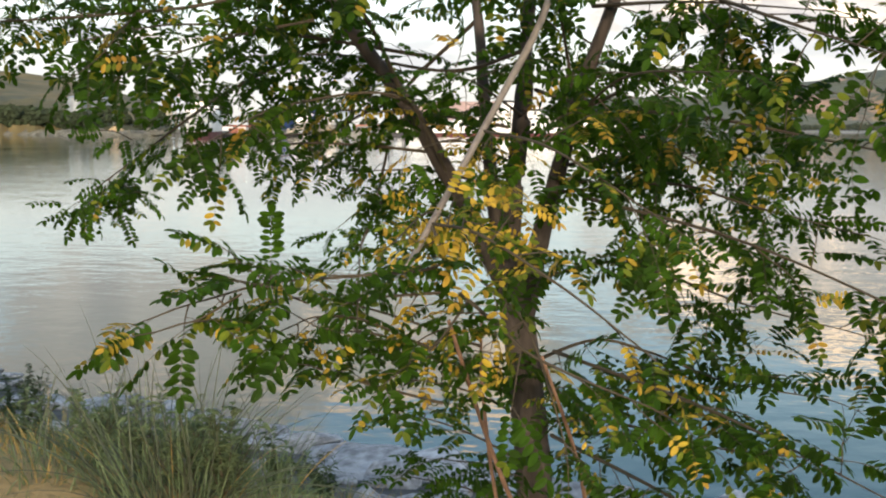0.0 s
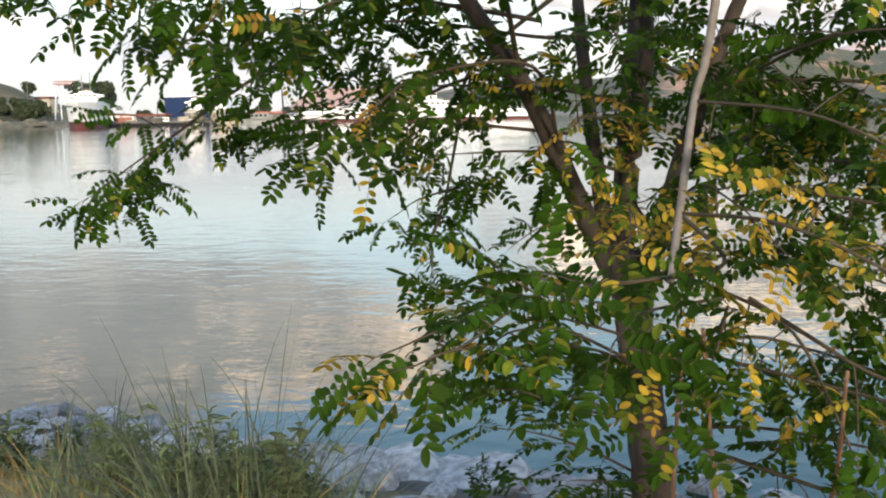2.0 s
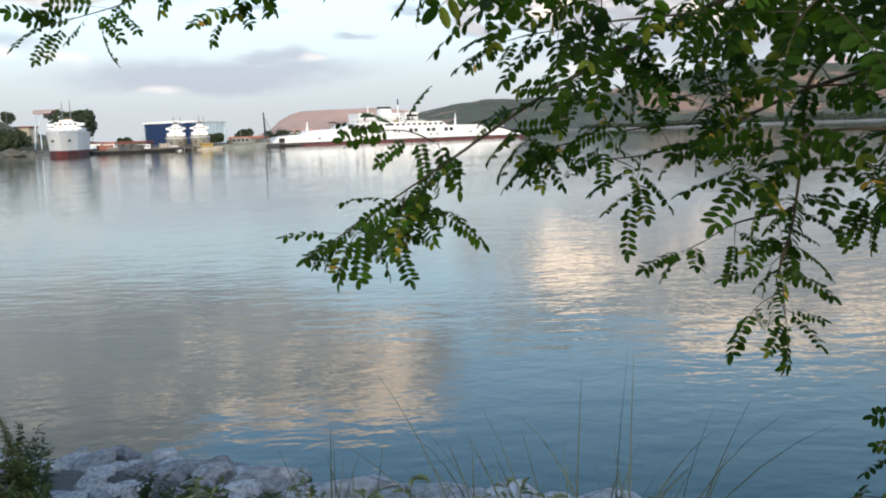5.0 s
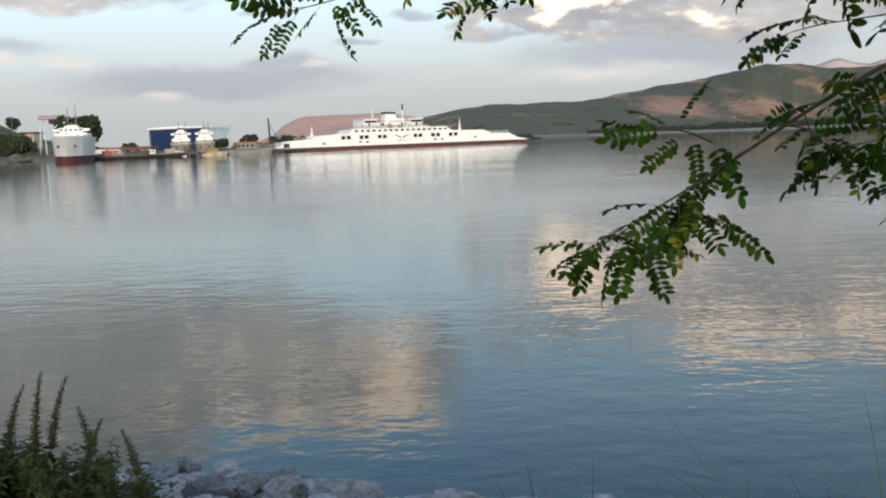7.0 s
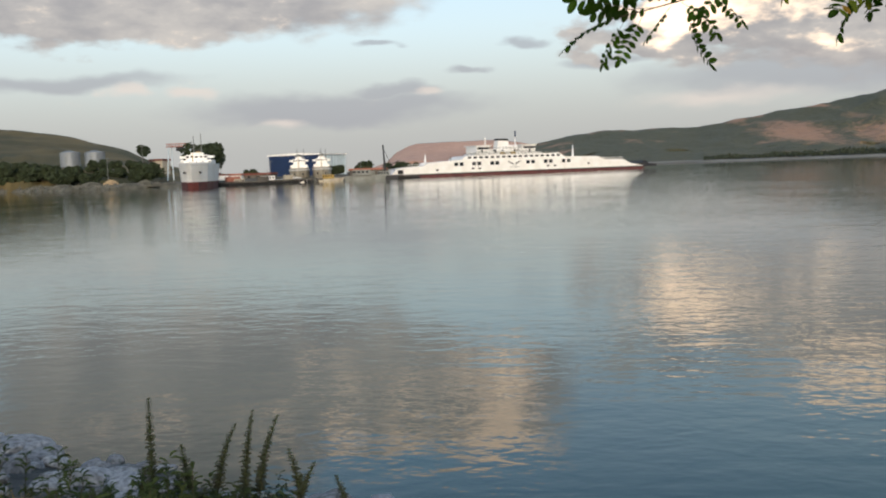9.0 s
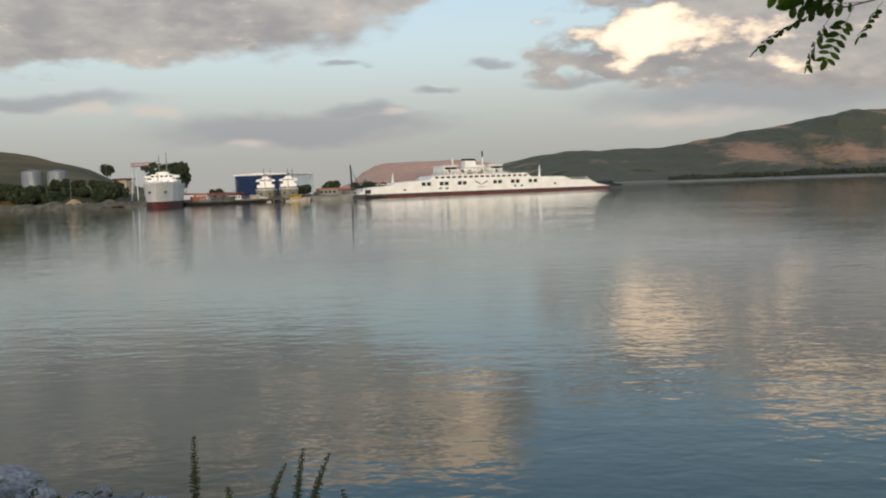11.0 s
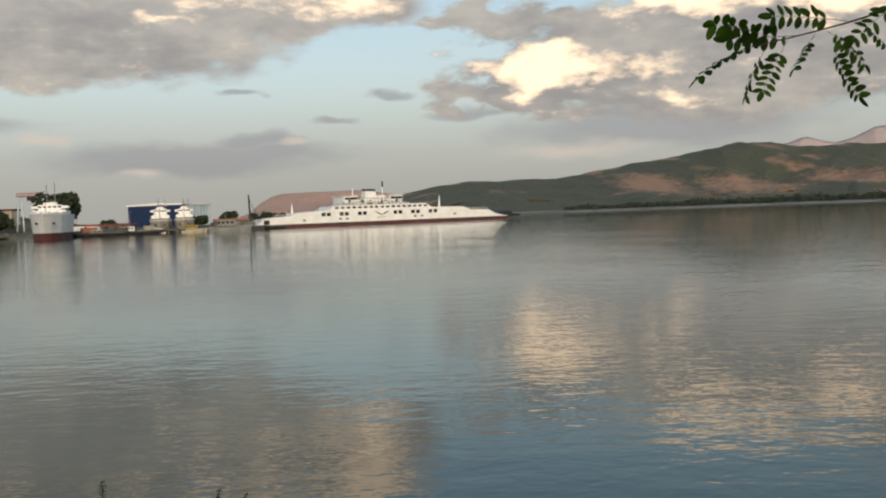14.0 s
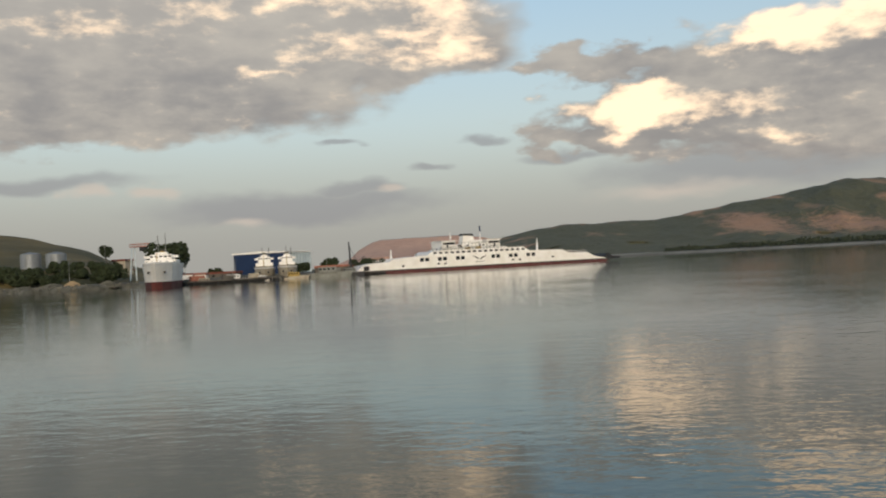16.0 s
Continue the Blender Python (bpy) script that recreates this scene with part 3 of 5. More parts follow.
def make_locust():
    t = Tree("locust_tree", pose(1.24, 4.33, 2.5), "forked black locust tree with green and yellowing leaves")
    t.limb("trunk", [(1.27, 4.33, 2.3), (1.24, 4.33, 2.7), (1.215, 4.33, 3.1), (1.17, 4.36, 3.5), (1.11, 4.4, 3.9)], 0.085, 0.066)
    t.limb("stem", [(1.12, 4.4, 3.75), (1.01, 4.4, 3.95), (0.87, 4.3, 4.24), (0.73, 4.2, 4.51), (0.53, 4.1, 4.8), (0.3, 4.05, 5.15)], 0.046, 0.022)
    t.limb("stem", [(1.12, 4.42, 3.78), (1.06, 4.45, 3.95), (1.01, 4.5, 4.3), (0.98, 4.55, 4.57), (0.94, 4.6, 4.95), (0.85, 4.65, 5.4)], 0.036, 0.018)
    t.limb("stem", [(1.11, 4.4, 3.8), (1.1, 4.41, 3.95), (1.12, 4.45, 4.3), (1.16, 4.5, 4.81), (1.2, 4.55, 5.5)], 0.044, 0.02)
    t.limb("stem", [(1.12, 4.39, 3.78), (1.115, 4.39, 3.92), (1.13, 4.37, 4.21), (1.17, 4.33, 4.58), (1.17, 4.3, 4.9), (1.3, 4.2, 5.4)], 0.04, 0.018)
    t.limb("stem", [(1.16, 4.38, 3.62), (1.22, 4.35, 3.95), (1.28, 4.3, 4.19), (1.34, 4.25, 4.43), (1.42, 4.2, 4.7), (1.6, 4.1, 5.2)], 0.046, 0.02)
    t.limb("dead_branch", [(1.3, 3.95, 5.05), (1.25, 3.7, 4.8), (1.15, 3.4, 4.55), (1.1, 3.3, 4.44), (1.0, 2.98, 4.2), (0.95, 2.82, 4.08)], 0.013, 0.008, M_PALE, 0.1, 8, "bare pale grey branch")
    # long boughs over the water
    t.branch([(0.53, 4.1, 4.8), (0.23, 4.75, 4.83), (-0.22, 4.84, 4.63), (-0.47, 4.88, 4.49), (-0.73, 4.92, 4.32), (-0.95, 4.96, 4.18), (-1.08, 5.0, 4.1)], 0.012, 0.3, 0.07, 0.24, gold=0.02)
    t.branch([(0.94, 4.6, 4.9), (0.56, 4.9, 4.6), (0.49, 4.86, 4.3), (0.44, 4.82, 4.05), (0.39, 4.79, 3.92), (0.39, 4.75, 3.82)], 0.01, 0.35, 0.085, 0.16, gold=0.04)
    t.branch([(0.43, 4.81, 4.0), (0.38, 4.79, 3.88), (0.38, 4.77, 3.83)], 0.004, 0.05, 0.05, 0.12, gold=0.06)
    t.branch([(0.2, 4.82, 4.42), (-0.1, 4.9, 4.4), (-0.3, 4.95, 4.36)], 0.004, 0.2, 0.09, 0.14, droop=0.3)
    t.branch([(0.48, 4.9, 4.1), (0.32, 5.06, 4.04), (0.22, 5.12, 3.97)], 0.006, 0.2, 0.09, 0.15)
    t.branch([(0.8, 4.5, 4.62), (0.43, 4.7, 4.51), (0.15, 4.83, 4.37), (-0.02, 4.97, 4.31), (-0.22, 5.06, 4.29)], 0.009, 0.25, 0.1, 0.14, droop=0.2)
    t.branch([(0.3, 4.05, 5.15), (-0.3, 4.6, 5.3), (-0.95, 4.95, 5.2), (-1.34, 5.0, 5.12), (-1.6, 5.03, 5.06)], 0.011, 0.3, 0.075, 0.13, gold=0.01, droop=0.15)
    t.spray([(-1.55, 5.03, 5.07), (-1.75, 5.06, 4.98), (-1.93, 5.09, 4.92), (-2.1, 5.1, 4.88), (-2.2, 5.1, 4.86)],
            [((-2.2, 5.1, 4.86), (-2.38, 5.11, 4.83)), ((-2.15, 5.1, 4.87), (-2.33, 5.1, 4.94)), ((-2.18, 5.1, 4.86), (-2.26, 5.08, 4.75)), ((-2.13, 5.1, 4.87), (-2.2, 5.06, 4.76)),
             ((-2.01, 5.1, 4.85), (-2.0, 5.06, 4.70)), ((-2.03, 5.1, 4.89), (-1.93, 5.07, 4.81)), ((-1.95, 5.09, 4.91), (-1.86, 5.07, 4.82)), ((-2.1, 5.1, 4.88), (-2.29, 5.12, 4.88)),
             ((-2.06, 5.1, 4.88), (-2.14, 5.06, 4.79)), ((-1.98, 5.09, 4.91), (-2.15, 5.05, 4.93)), ((-1.85, 5.08, 4.95), (-1.98, 5.04, 4.88))])
    t.branch([(-0.95, 4.95, 5.2), (-1.18, 5.0, 5.03), (-1.36, 5.05, 4.98), (-1.44, 5.08, 4.95)], 0.006, 0.3, 0.09, 0.09, gold=0.0, droop=0.1)
    t.spray([(-0.79, 4.93, 4.38), (-0.88, 4.94, 4.42), (-0.98, 4.95, 4.43)],
            [((-0.97, 4.95, 4.43), (-1.14, 4.93, 4.47)), ((-0.93, 4.95, 4.43), (-1.12, 4.93, 4.39)), ((-0.9, 4.95, 4.44), (-0.85, 4.93, 4.57)), ((-0.88, 4.95, 4.4), (-1.0, 4.92, 4.33)),
             ((-0.85, 4.95, 4.4), (-0.82, 4.92, 4.25)), ((-0.79, 4.95, 4.39), (-0.69, 4.93, 4.21)), ((-0.92, 4.95, 4.43), (-1.02, 4.99, 4.53))])
    t.spray([(-0.95, 4.96, 4.18), (-1.08, 4.98, 4.09), (-1.17, 4.98, 4.04)],
            [((-1.15, 4.97, 4.06), (-1.32, 4.95, 4.08)), ((-1.15, 4.97, 4.04), (-1.27, 4.94, 3.97)), ((-1.09, 4.97, 4.06), (-1.19, 4.94, 3.91)), ((-1.05, 4.96, 4.08), (-1.1, 4.93, 3.87)),
             ((-1.02, 4.96, 4.1), (-0.96, 4.93, 3.91)), ((-0.99, 4.96, 4.15), (-0.88, 4.93, 4.03)), ((-0.97, 4.96, 4.18), (-1.13, 4.94, 4.22)), ((-0.95, 4.96, 4.2), (-0.8, 4.93, 4.15))])
    # clusters hanging before the sky
    t.branch([(0.5, 3.65, 4.8), (0.25, 3.45, 4.72), (0.1, 3.28, 4.64)], 0.006, 0.2, 0.075, 0.12, 0.02, droop=0.35)
    # upper mass
    t.branch([(1.17, 4.3, 4.75), (0.87, 4.3, 4.67), (0.37, 4.5, 4.75), (-0.11, 4.7, 4.76), (-0.45, 4.9, 4.74)], 0.01, 0.15, 0.09, 0.2, dense=1.25)
    t.branch([(1.1, 4.35, 4.45), (0.79, 4.3, 4.5), (0.38, 4.6, 4.52), (0.16, 4.9, 4.52)], 0.008, 0.2, 0.1, 0.2)
    t.branch([(0.87, 4.3, 4.24), (0.75, 3.9, 4.55), (0.42, 3.6, 4.52), (0.3, 3.3, 4.42)], 0.008, 0.3, 0.085, 0.14, droop=0.2)
    t.branch([(0.73, 4.2, 4.51), (0.57, 3.7, 4.9), (0.1, 3.53, 4.83), (-0.33, 3.37, 4.78), (-0.6, 3.25, 4.76)], 0.01, 0.25, 0.08, 0.2, droop=0.1, dense=1.25)
    t.branch([(0.3, 3.5, 4.85), (0.0, 3.1, 4.9), (-0.3, 2.95, 4.9)], 0.006, 0.2, 0.08, 0.16, droop=0.0, dense=1.25)
    t.branch([(0.0, 3.4, 4.8), (-0.06, 3.28, 4.66)], 0.004, 0.2, 0.07, 0.12, droop=0.1)
    t.branch([(1.11, 4.3, 4.2), (0.8, 4.37, 4.27), (0.6, 4.43, 4.27), (0.46, 4.5, 4.26)], 0.008, 0.2, 0.075, 0.16, droop=0.2)
    t.branch([(0.89, 4.3, 4.34), (0.5, 4.2, 4.38), (0.25, 4.1, 4.38), (0.08, 4.02, 4.33)], 0.008, 0.15, 0.075, 0.16, droop=0.2)
    t.branch([(0.79, 4.2, 4.72), (0.27, 4.1, 4.8), (-0.13, 4.0, 4.83), (-0.5, 3.9, 4.76)], 0.009, 0.12, 0.08, 0.22, dense=1.25)
    t.branch([(0.53, 4.1, 4.8), (0.2, 4.3, 5.1), (-0.3, 4.4, 5.05), (-0.7, 4.5, 4.95)], 0.009, 0.2, 0.09, 0.22, dense=1.25)
    t.branch([(1.16, 4.5, 4.81), (1.2, 4.0, 5.0), (1.0, 3.5, 5.0), (0.7, 3.2, 4.95)], 0.009, 0.2, 0.09, 0.28)
    t.branch([(1.12, 4.45, 4.3), (0.95, 4.0, 4.4), (0.85, 3.7, 4.38)], 0.006, 0.3, 0.08, 0.2, gold=0.35)
    t.branch([(0.8, 3.9, 4.95), (0.4, 3.7, 4.98), (0.0, 3.6, 5.0)], 0.007, 0.1, 0.07, 0.2, droop=0.1)
    t.branch([(1.15, 4.3, 4.5), (1.02, 3.9, 4.6), (0.95, 3.6, 4.62)], 0.006, 0.15, 0.075, 0.2, 0.08)
    # low boughs beside the trunk, over the water
    for pts in ([(1.2, 4.33, 3.05), (0.98, 4.35, 3.16), (0.78, 4.42, 3.2), (0.66, 4.46, 3.2)], [(1.19, 4.33, 3.25), (0.98, 4.3, 3.36), (0.8, 4.27, 3.41), (0.7, 4.26, 3.42)],
                [(1.18, 4.34, 3.35), (1.0, 4.35, 3.44), (0.82, 4.36, 3.48)], [(1.17, 4.33, 3.45), (1.0, 4.25, 3.5), (0.9, 4.28, 3.53)],
                [(1.22, 4.3, 2.85), (0.95, 4.3, 2.95), (0.75, 4.35, 2.96)], [(1.2, 4.3, 3.0), (1.05, 4.05, 3.15), (0.92, 3.95, 3.2)]):
        t.branch(pts, 0.006, 0.15, 0.08, 0.13, 0.015, droop=0.15)
    t.branch([(1.17, 4.33, 3.5), (1.05, 4.2, 3.56), (1.0, 4.14, 3.58)], 0.005, 0.3, 0.09, 0.1, 0.05, droop=0.1)
    t.branch([(0.98, 4.4, 4.12), (0.85, 4.35, 4.03), (0.76, 4.33, 3.98)], 0.004, 0.4, 0.1, 0.06, 0.0, droop=0.4)
    # to the other side
    t.branch([(1.28, 4.2, 4.2), (1.7, 4.03, 4.25), (1.98, 3.97, 4.18), (2.3, 3.9, 4.1)], 0.009, 0.12, 0.075, 0.28)
    t.branch([(1.2, 4.2, 3.85), (1.5, 4.1, 3.95), (1.75, 4.03, 3.9), (2.0, 3.97, 3.82), (2.3, 3.9, 3.76)], 0.009, 0.12, 0.075, 0.26, gold=0.04)
    t.branch([(1.2, 4.3, 3.5), (1.45, 4.05, 3.66), (1.65, 3.97, 3.64), (1.9, 3.83, 3.58), (2.2, 3.7, 3.57)], 0.008, 0.15, 0.08, 0.26)
    t.branch([(1.22, 4.3, 3.25), (1.5, 3.95, 3.38), (1.88, 3.77, 3.36), (2.18, 3.6, 3.4)], 0.008, 0.2, 0.08, 0.24)
    t.branch([(1.34, 4.25, 4.5), (1.77, 4.0, 4.66), (2.21, 3.8, 4.56)], 0.009, 0.1, 0.075, 0.3)
    t.branch([(1.42, 4.2, 4.9), (1.72, 3.8, 4.86), (2.05, 3.4, 4.78)], 0.009, 0.1, 0.1, 0.3)
    t.branch([(1.3, 4.25, 4.4), (1.5, 3.6, 4.6), (1.75, 3.2, 4.6)], 0.007, 0.2, 0.08, 0.26)
    t.branch([(1.2, 4.4, 4.6), (1.5, 4.8, 4.5), (1.9, 5.1, 4.3), (2.3, 5.3, 4.1)], 0.009, 0.15, 0.09, 0.3)
    # low front boughs, hanging from the pale branch, many leaves turned yellow
    t.branch([(1.0, 2.98, 4.2), (1.05, 2.8, 4.12), (0.87, 2.72, 4.1), (0.68, 2.65, 4.09), (0.55, 2.58, 4.06), (0.48, 2.55, 4.04)], 0.005, 0.1, 0.062, 0.1, 0.12, True, 0.9, 0.0, 0.045)
    t.branch([(0.76, 2.66, 4.04), (0.7, 2.64, 4.07), (0.66, 2.63, 4.1)], 0.003, 0.3, 0.06, 0.05, 0.0, True, 0.85, 0.0, 0.045)
    t.branch([(0.62, 2.6, 4.07), (0.54, 2.55, 4.02), (0.5, 2.53, 4.01)], 0.003, 0.3, 0.07, 0.06, 0.15, True, 0.85, 0.0, 0.045)
    t.branch([(0.72, 2.65, 4.06), (0.69, 2.62, 4.08), (0.67, 2.6, 4.09)], 0.003, 0.5, 0.09, 0.07, 0.02, True, 0.9, 0.1, 0.05)
    t.branch([(1.05, 2.8, 4.05), (0.88, 2.68, 4.05), (0.82, 2.6, 4.03)], 0.004, 0.2, 0.1, 0.09, 0.1, True, 0.9, 0.3, 0.05)
    t.branch([(1.1, 2.8, 4.05), (1.21, 2.72, 3.98), (1.28, 2.65, 3.94), (1.4, 2.6, 3.9), (1.54, 2.55, 3.86)], 0.005, 0.15, 0.085, 0.14, 0.12, True, 0.9, 0.3, 0.05)
    t.branch([(1.1, 2.95, 4.0), (1.04, 2.82, 3.92), (0.99, 2.74, 3.89)], 0.004, 0.15, 0.085, 0.13, 0.06, True, 0.9, 0.3, 0.05)
    t.branch([(1.1, 3.3, 3.8), (0.85, 3.3, 3.88), (0.65, 3.25, 3.94), (0.56, 3.2, 3.95)], 0.005, 0.2, 0.08, 0.16, 0.1, True, 0.88, 0.3)
    t.branch([(1.05, 3.2, 3.75), (0.85, 3.12, 3.86), (0.7, 3.02, 3.9), (0.66, 3.0, 3.92)], 0.005, 0.25, 0.1, 0.1, 0.12, True, 0.88, 0.3)
    t.branch([(1.1, 3.4, 4.2), (1.08, 3.1, 4.25), (1.1, 2.85, 4.22)], 0.004, 0.2, 0.07, 0.15, 0.4, True, 0.88, 0.3)
    t.branch([(1.0, 2.98, 4.2), (1.15, 2.75, 4.2), (1.35, 2.62, 4.1), (1.5, 2.55, 4.0)], 0.005, 0.15, 0.08, 0.15, 0.3, True, 0.88, 0.3)
    t.branch([(1.1, 3.3, 4.44), (1.3, 3.0, 4.4), (1.55, 2.85, 4.25)], 0.005, 0.1, 0.08, 0.18, 0.25, True, 0.88, 0.3)
    t.branch([(1.1, 3.3, 4.0), (1.24, 3.0, 3.95), (1.32, 2.9, 3.78), (1.36, 2.85, 3.66)], 0.005, 0.15, 0.08, 0.18, 0.2, True, 0.88, 0.3)
    t.branch([(1.05, 3.6, 4.1), (0.95, 3.3, 4.2), (0.9, 3.0, 4.15)], 0.005, 0.1, 0.08, 0.17, 0.4, True, 0.88, 0.3)
    t.branch([(1.4, 4.0, 4.2), (1.9, 3.5, 4.1), (2.4, 3.1, 3.9)], 0.008, 0.15, 0.08, 0.28, 0.04)
    t.branch([(1.3, 4.1, 3.6), (1.8, 3.4, 3.6), (2.2, 3.0, 3.5)], 0.008, 0.15, 0.08, 0.28, 0.05)
    t.branch([(1.3, 4.0, 3.3), (1.7, 3.3, 3.35), (2.0, 2.95, 3.3)], 0.008, 0.2, 0.08, 0.26, 0.05)
    t.branch([(1.6, 4.1, 5.0), (1.9, 3.3, 4.75), (2.1, 2.95, 4.62)], 0.008, 0.15, 0.08, 0.28, 0.06)
    t.branch([(1.3, 4.3, 4.3), (1.75, 4.5, 4.35), (2.3, 4.7, 4.3)], 0.008, 0.15, 0.08, 0.28, 0.03)
    t.branch([(1.35, 4.2, 4.6), (1.3, 3.8, 4.85), (1.25, 3.5, 4.95)], 0.007, 0.1, 0.08, 0.26, 0.1)
    t.branch([(1.35, 4.25, 4.5), (1.7, 3.9, 4.5), (2.1, 3.6, 4.42), (2.4, 3.4, 4.35)], 0.009, 0.15, 0.07, 0.28, 0.05)
    t.branch([(1.17, 4.5, 4.85), (1.3, 4.9, 4.9), (1.5, 5.3, 4.8), (1.8, 5.6, 4.6)], 0.009, 0.1, 0.08, 0.3, 0.02)
    t.branch([(0.95, 3.25, 3.8), (0.78, 3.15, 3.9), (0.66, 3.08, 3.92), (0.6, 3.05, 3.9)], 0.005, 0.1, 0.08, 0.13, 0.1, True, 0.88, 0.3)
    t.branch([(1.0, 3.2, 3.65), (0.8, 3.12, 3.72), (0.7, 3.02, 3.78)], 0.005, 0.1, 0.11, 0.08, 0.12, True, 0.88, 0.3)
    # young shoots from the root
    t.limb("shoot", [(1.35, 3.75, 2.5), (1.28, 3.5, 3.0), (1.15, 3.2, 3.5), (1.05, 2.95, 3.95)], 0.011, 0.005, M_SHOOT, 0.05, 7, "thin reddish shoot")
    t.limb("shoot", [(1.4, 3.8, 2.5), (1.45, 3.5, 3.0), (1.4, 3.1, 3.5), (1.3, 2.8, 3.9)], 0.01, 0.004, M_SHOOT, 0.05, 7, "thin reddish shoot")
    t.limb("shoot", [(1.3, 3.8, 2.5), (1.15, 3.6, 3.1), (1.1, 3.4, 3.6), (1.1, 3.3, 3.9)], 0.009, 0.004, M_SHOOT, 0.05, 7, "thin reddish shoot")
    t.finish()


make_locust()


# ---- the harbour across the water ----
M_WHITE = material("white_ship_paint", (0.86, 0.85, 0.83), 0.45, other=(0.77, 0.75, 0.71), scale=0.25)
M_REDLEAD = material("red_boot_paint", (0.13, 0.034, 0.032), 0.6, other=(0.08, 0.024, 0.024), scale=0.3)
M_BLACK = material("black_paint", (0.025, 0.025, 0.028), 0.55, scale=0.5)
M_GLASS = material("dark_window_glass", (0.02, 0.024, 0.03), 0.12, scale=0.5)
M_BEIGE = material("weathered_cream_paint", (0.42, 0.38, 0.3), 0.6, other=(0.22, 0.18, 0.13), scale=0.35, spread=(0.45, 0.75))
M_YELLOW = material("yellow_paint", (0.42, 0.28, 0.06), 0.5, scale=0.6)
M_BLUE = material("blue_cladding", (0.009, 0.027, 0.085), 0.5, other=(0.008, 0.023, 0.07), scale=0.15)
M_GREYCLAD = material("pale_grey_cladding", (0.52, 0.6, 0.64), 0.5, other=(0.42, 0.5, 0.54), scale=0.2)
M_STEEL = material("galvanised_steel", (0.26, 0.29, 0.32), 0.5, 0.2, scale=0.4, stretch=(1, 1, 0.2))
M_RUST = material("red_oxide_steel", (0.34, 0.13, 0.09), 0.7, scale=0.8)
M_ROOF = material("red_tile_roof", (0.2, 0.06, 0.045), 0.8, other=(0.12, 0.045, 0.035), scale=0.5)
M_CONC = material("stained_concrete", (0.13, 0.12, 0.105), 0.9, other=(0.06, 0.055, 0.05), scale=0.3, bump=0.05)
M_RUBBLE = material("rubble_shore", (0.17, 0.16, 0.13), 0.95, other=(0.07, 0.068, 0.05), scale=0.22, bump=0.3, bump_scale=0.8)
M_STRAWY = material("tan_sand", (0.4, 0.29, 0.16), 0.95, other=(0.28, 0.2, 0.12), scale=0.4)
M_FARLEAF = material("dark_tree_leaves", (0.03, 0.045, 0.018), 0.8, other=(0.02, 0.03, 0.012), scale=0.5, island=0.6)
M_GREYHULL = material("grey_hull_paint", (0.2, 0.215, 0.205), 0.6, other=(0.13, 0.135, 0.12), scale=0.4)


def box(bm, x0, x1, y0, y1, z0, z1, bevel=0.0):
    vs = [bm.verts.new((x, y, z)) for z in (z0, z1) for x, y in ((x0, y0), (x1, y0), (x1, y1), (x0, y1))]
    fs = [bm.faces.new([vs[i] for i in f]) for f in ((3, 2, 1, 0), (4, 5, 6, 7), (0, 1, 5, 4), (1, 2, 6, 5), (2, 3, 7, 6), (3, 0, 4, 7))]
    if bevel:
        es = list({e for f in fs for e in f.edges})
        bmesh.ops.bevel(bm, geom=es, offset=bevel, segments=1, affect="EDGES")
    return bm


def block(name, x0, x1, y0, y1, z0, z1, mat, parent, bevel=0.0, label=""):
    return part(name, box(bmesh.new(), x0, x1, y0, y1, z0, z1, bevel), mat, parent, label)


def rod(name, a, b, r0, r1, mat, parent, sides=8):
    s = Soup()
    s.tube([Vector(a), Vector(b)], r0, r1, sides)
    ob = new(name, s.mesh(name, mat, smooth=True))
    ob.parent = parent
    return ob


def slab(name, outline, z0, z1, mat, parent, flare=1.0, label=""):
    """A solid over a plan outline, wider at the top by flare."""
    bm = bmesh.new()
    n = len(outline)
    cx, cy = sum(p[0] for p in outline) / n, sum(p[1] for p in outline) / n
    lo = [bm.verts.new((cx + (x - cx) / flare, cy + (y - cy) / flare, z0)) for x, y in outline]
    hi = [bm.verts.new((x, y, z1)) for x, y in outline]
    for i in range(n):
        bm.faces.new((lo[i], lo[(i + 1) % n], hi[(i + 1) % n], hi[i]))
    bm.faces.new(hi)
    bm.faces.new(list(reversed(lo)))
    bmesh.ops.recalc_face_normals(bm, faces=bm.faces)
    return part(name, bm, mat, parent, label)


def profile(name, outline, y0, y1, mat, parent, ends=0.0, label=""):
    """A side outline in x and z, as wide as y0 to y1; ends: how much the far ends narrow."""
    bm = bmesh.new()
    xs = [p[0] for p in outline]
    mid, half = (min(xs) + max(xs)) / 2, (max(xs) - min(xs)) / 2
    yc, yw = (y0 + y1) / 2, (y1 - y0) / 2

    def width(x):
        return yw * (1 - ends * max(0.0, abs(x - mid) / half - 0.72) / 0.28)
    a = [bm.verts.new((x, yc - width(x), z)) for x, z in outline]
    b = [bm.verts.new((x, yc + width(x), z)) for x, z in outline]
    n = len(outline)
    for i in range(n):
        bm.faces.new((a[i], a[(i + 1) % n], b[(i + 1) % n], b[i]))
    bm.faces.new(a)
    bm.faces.new(list(reversed(b)))
    bmesh.ops.recalc_face_normals(bm, faces=bm.faces)
    return part(name, bm, mat, parent, label)


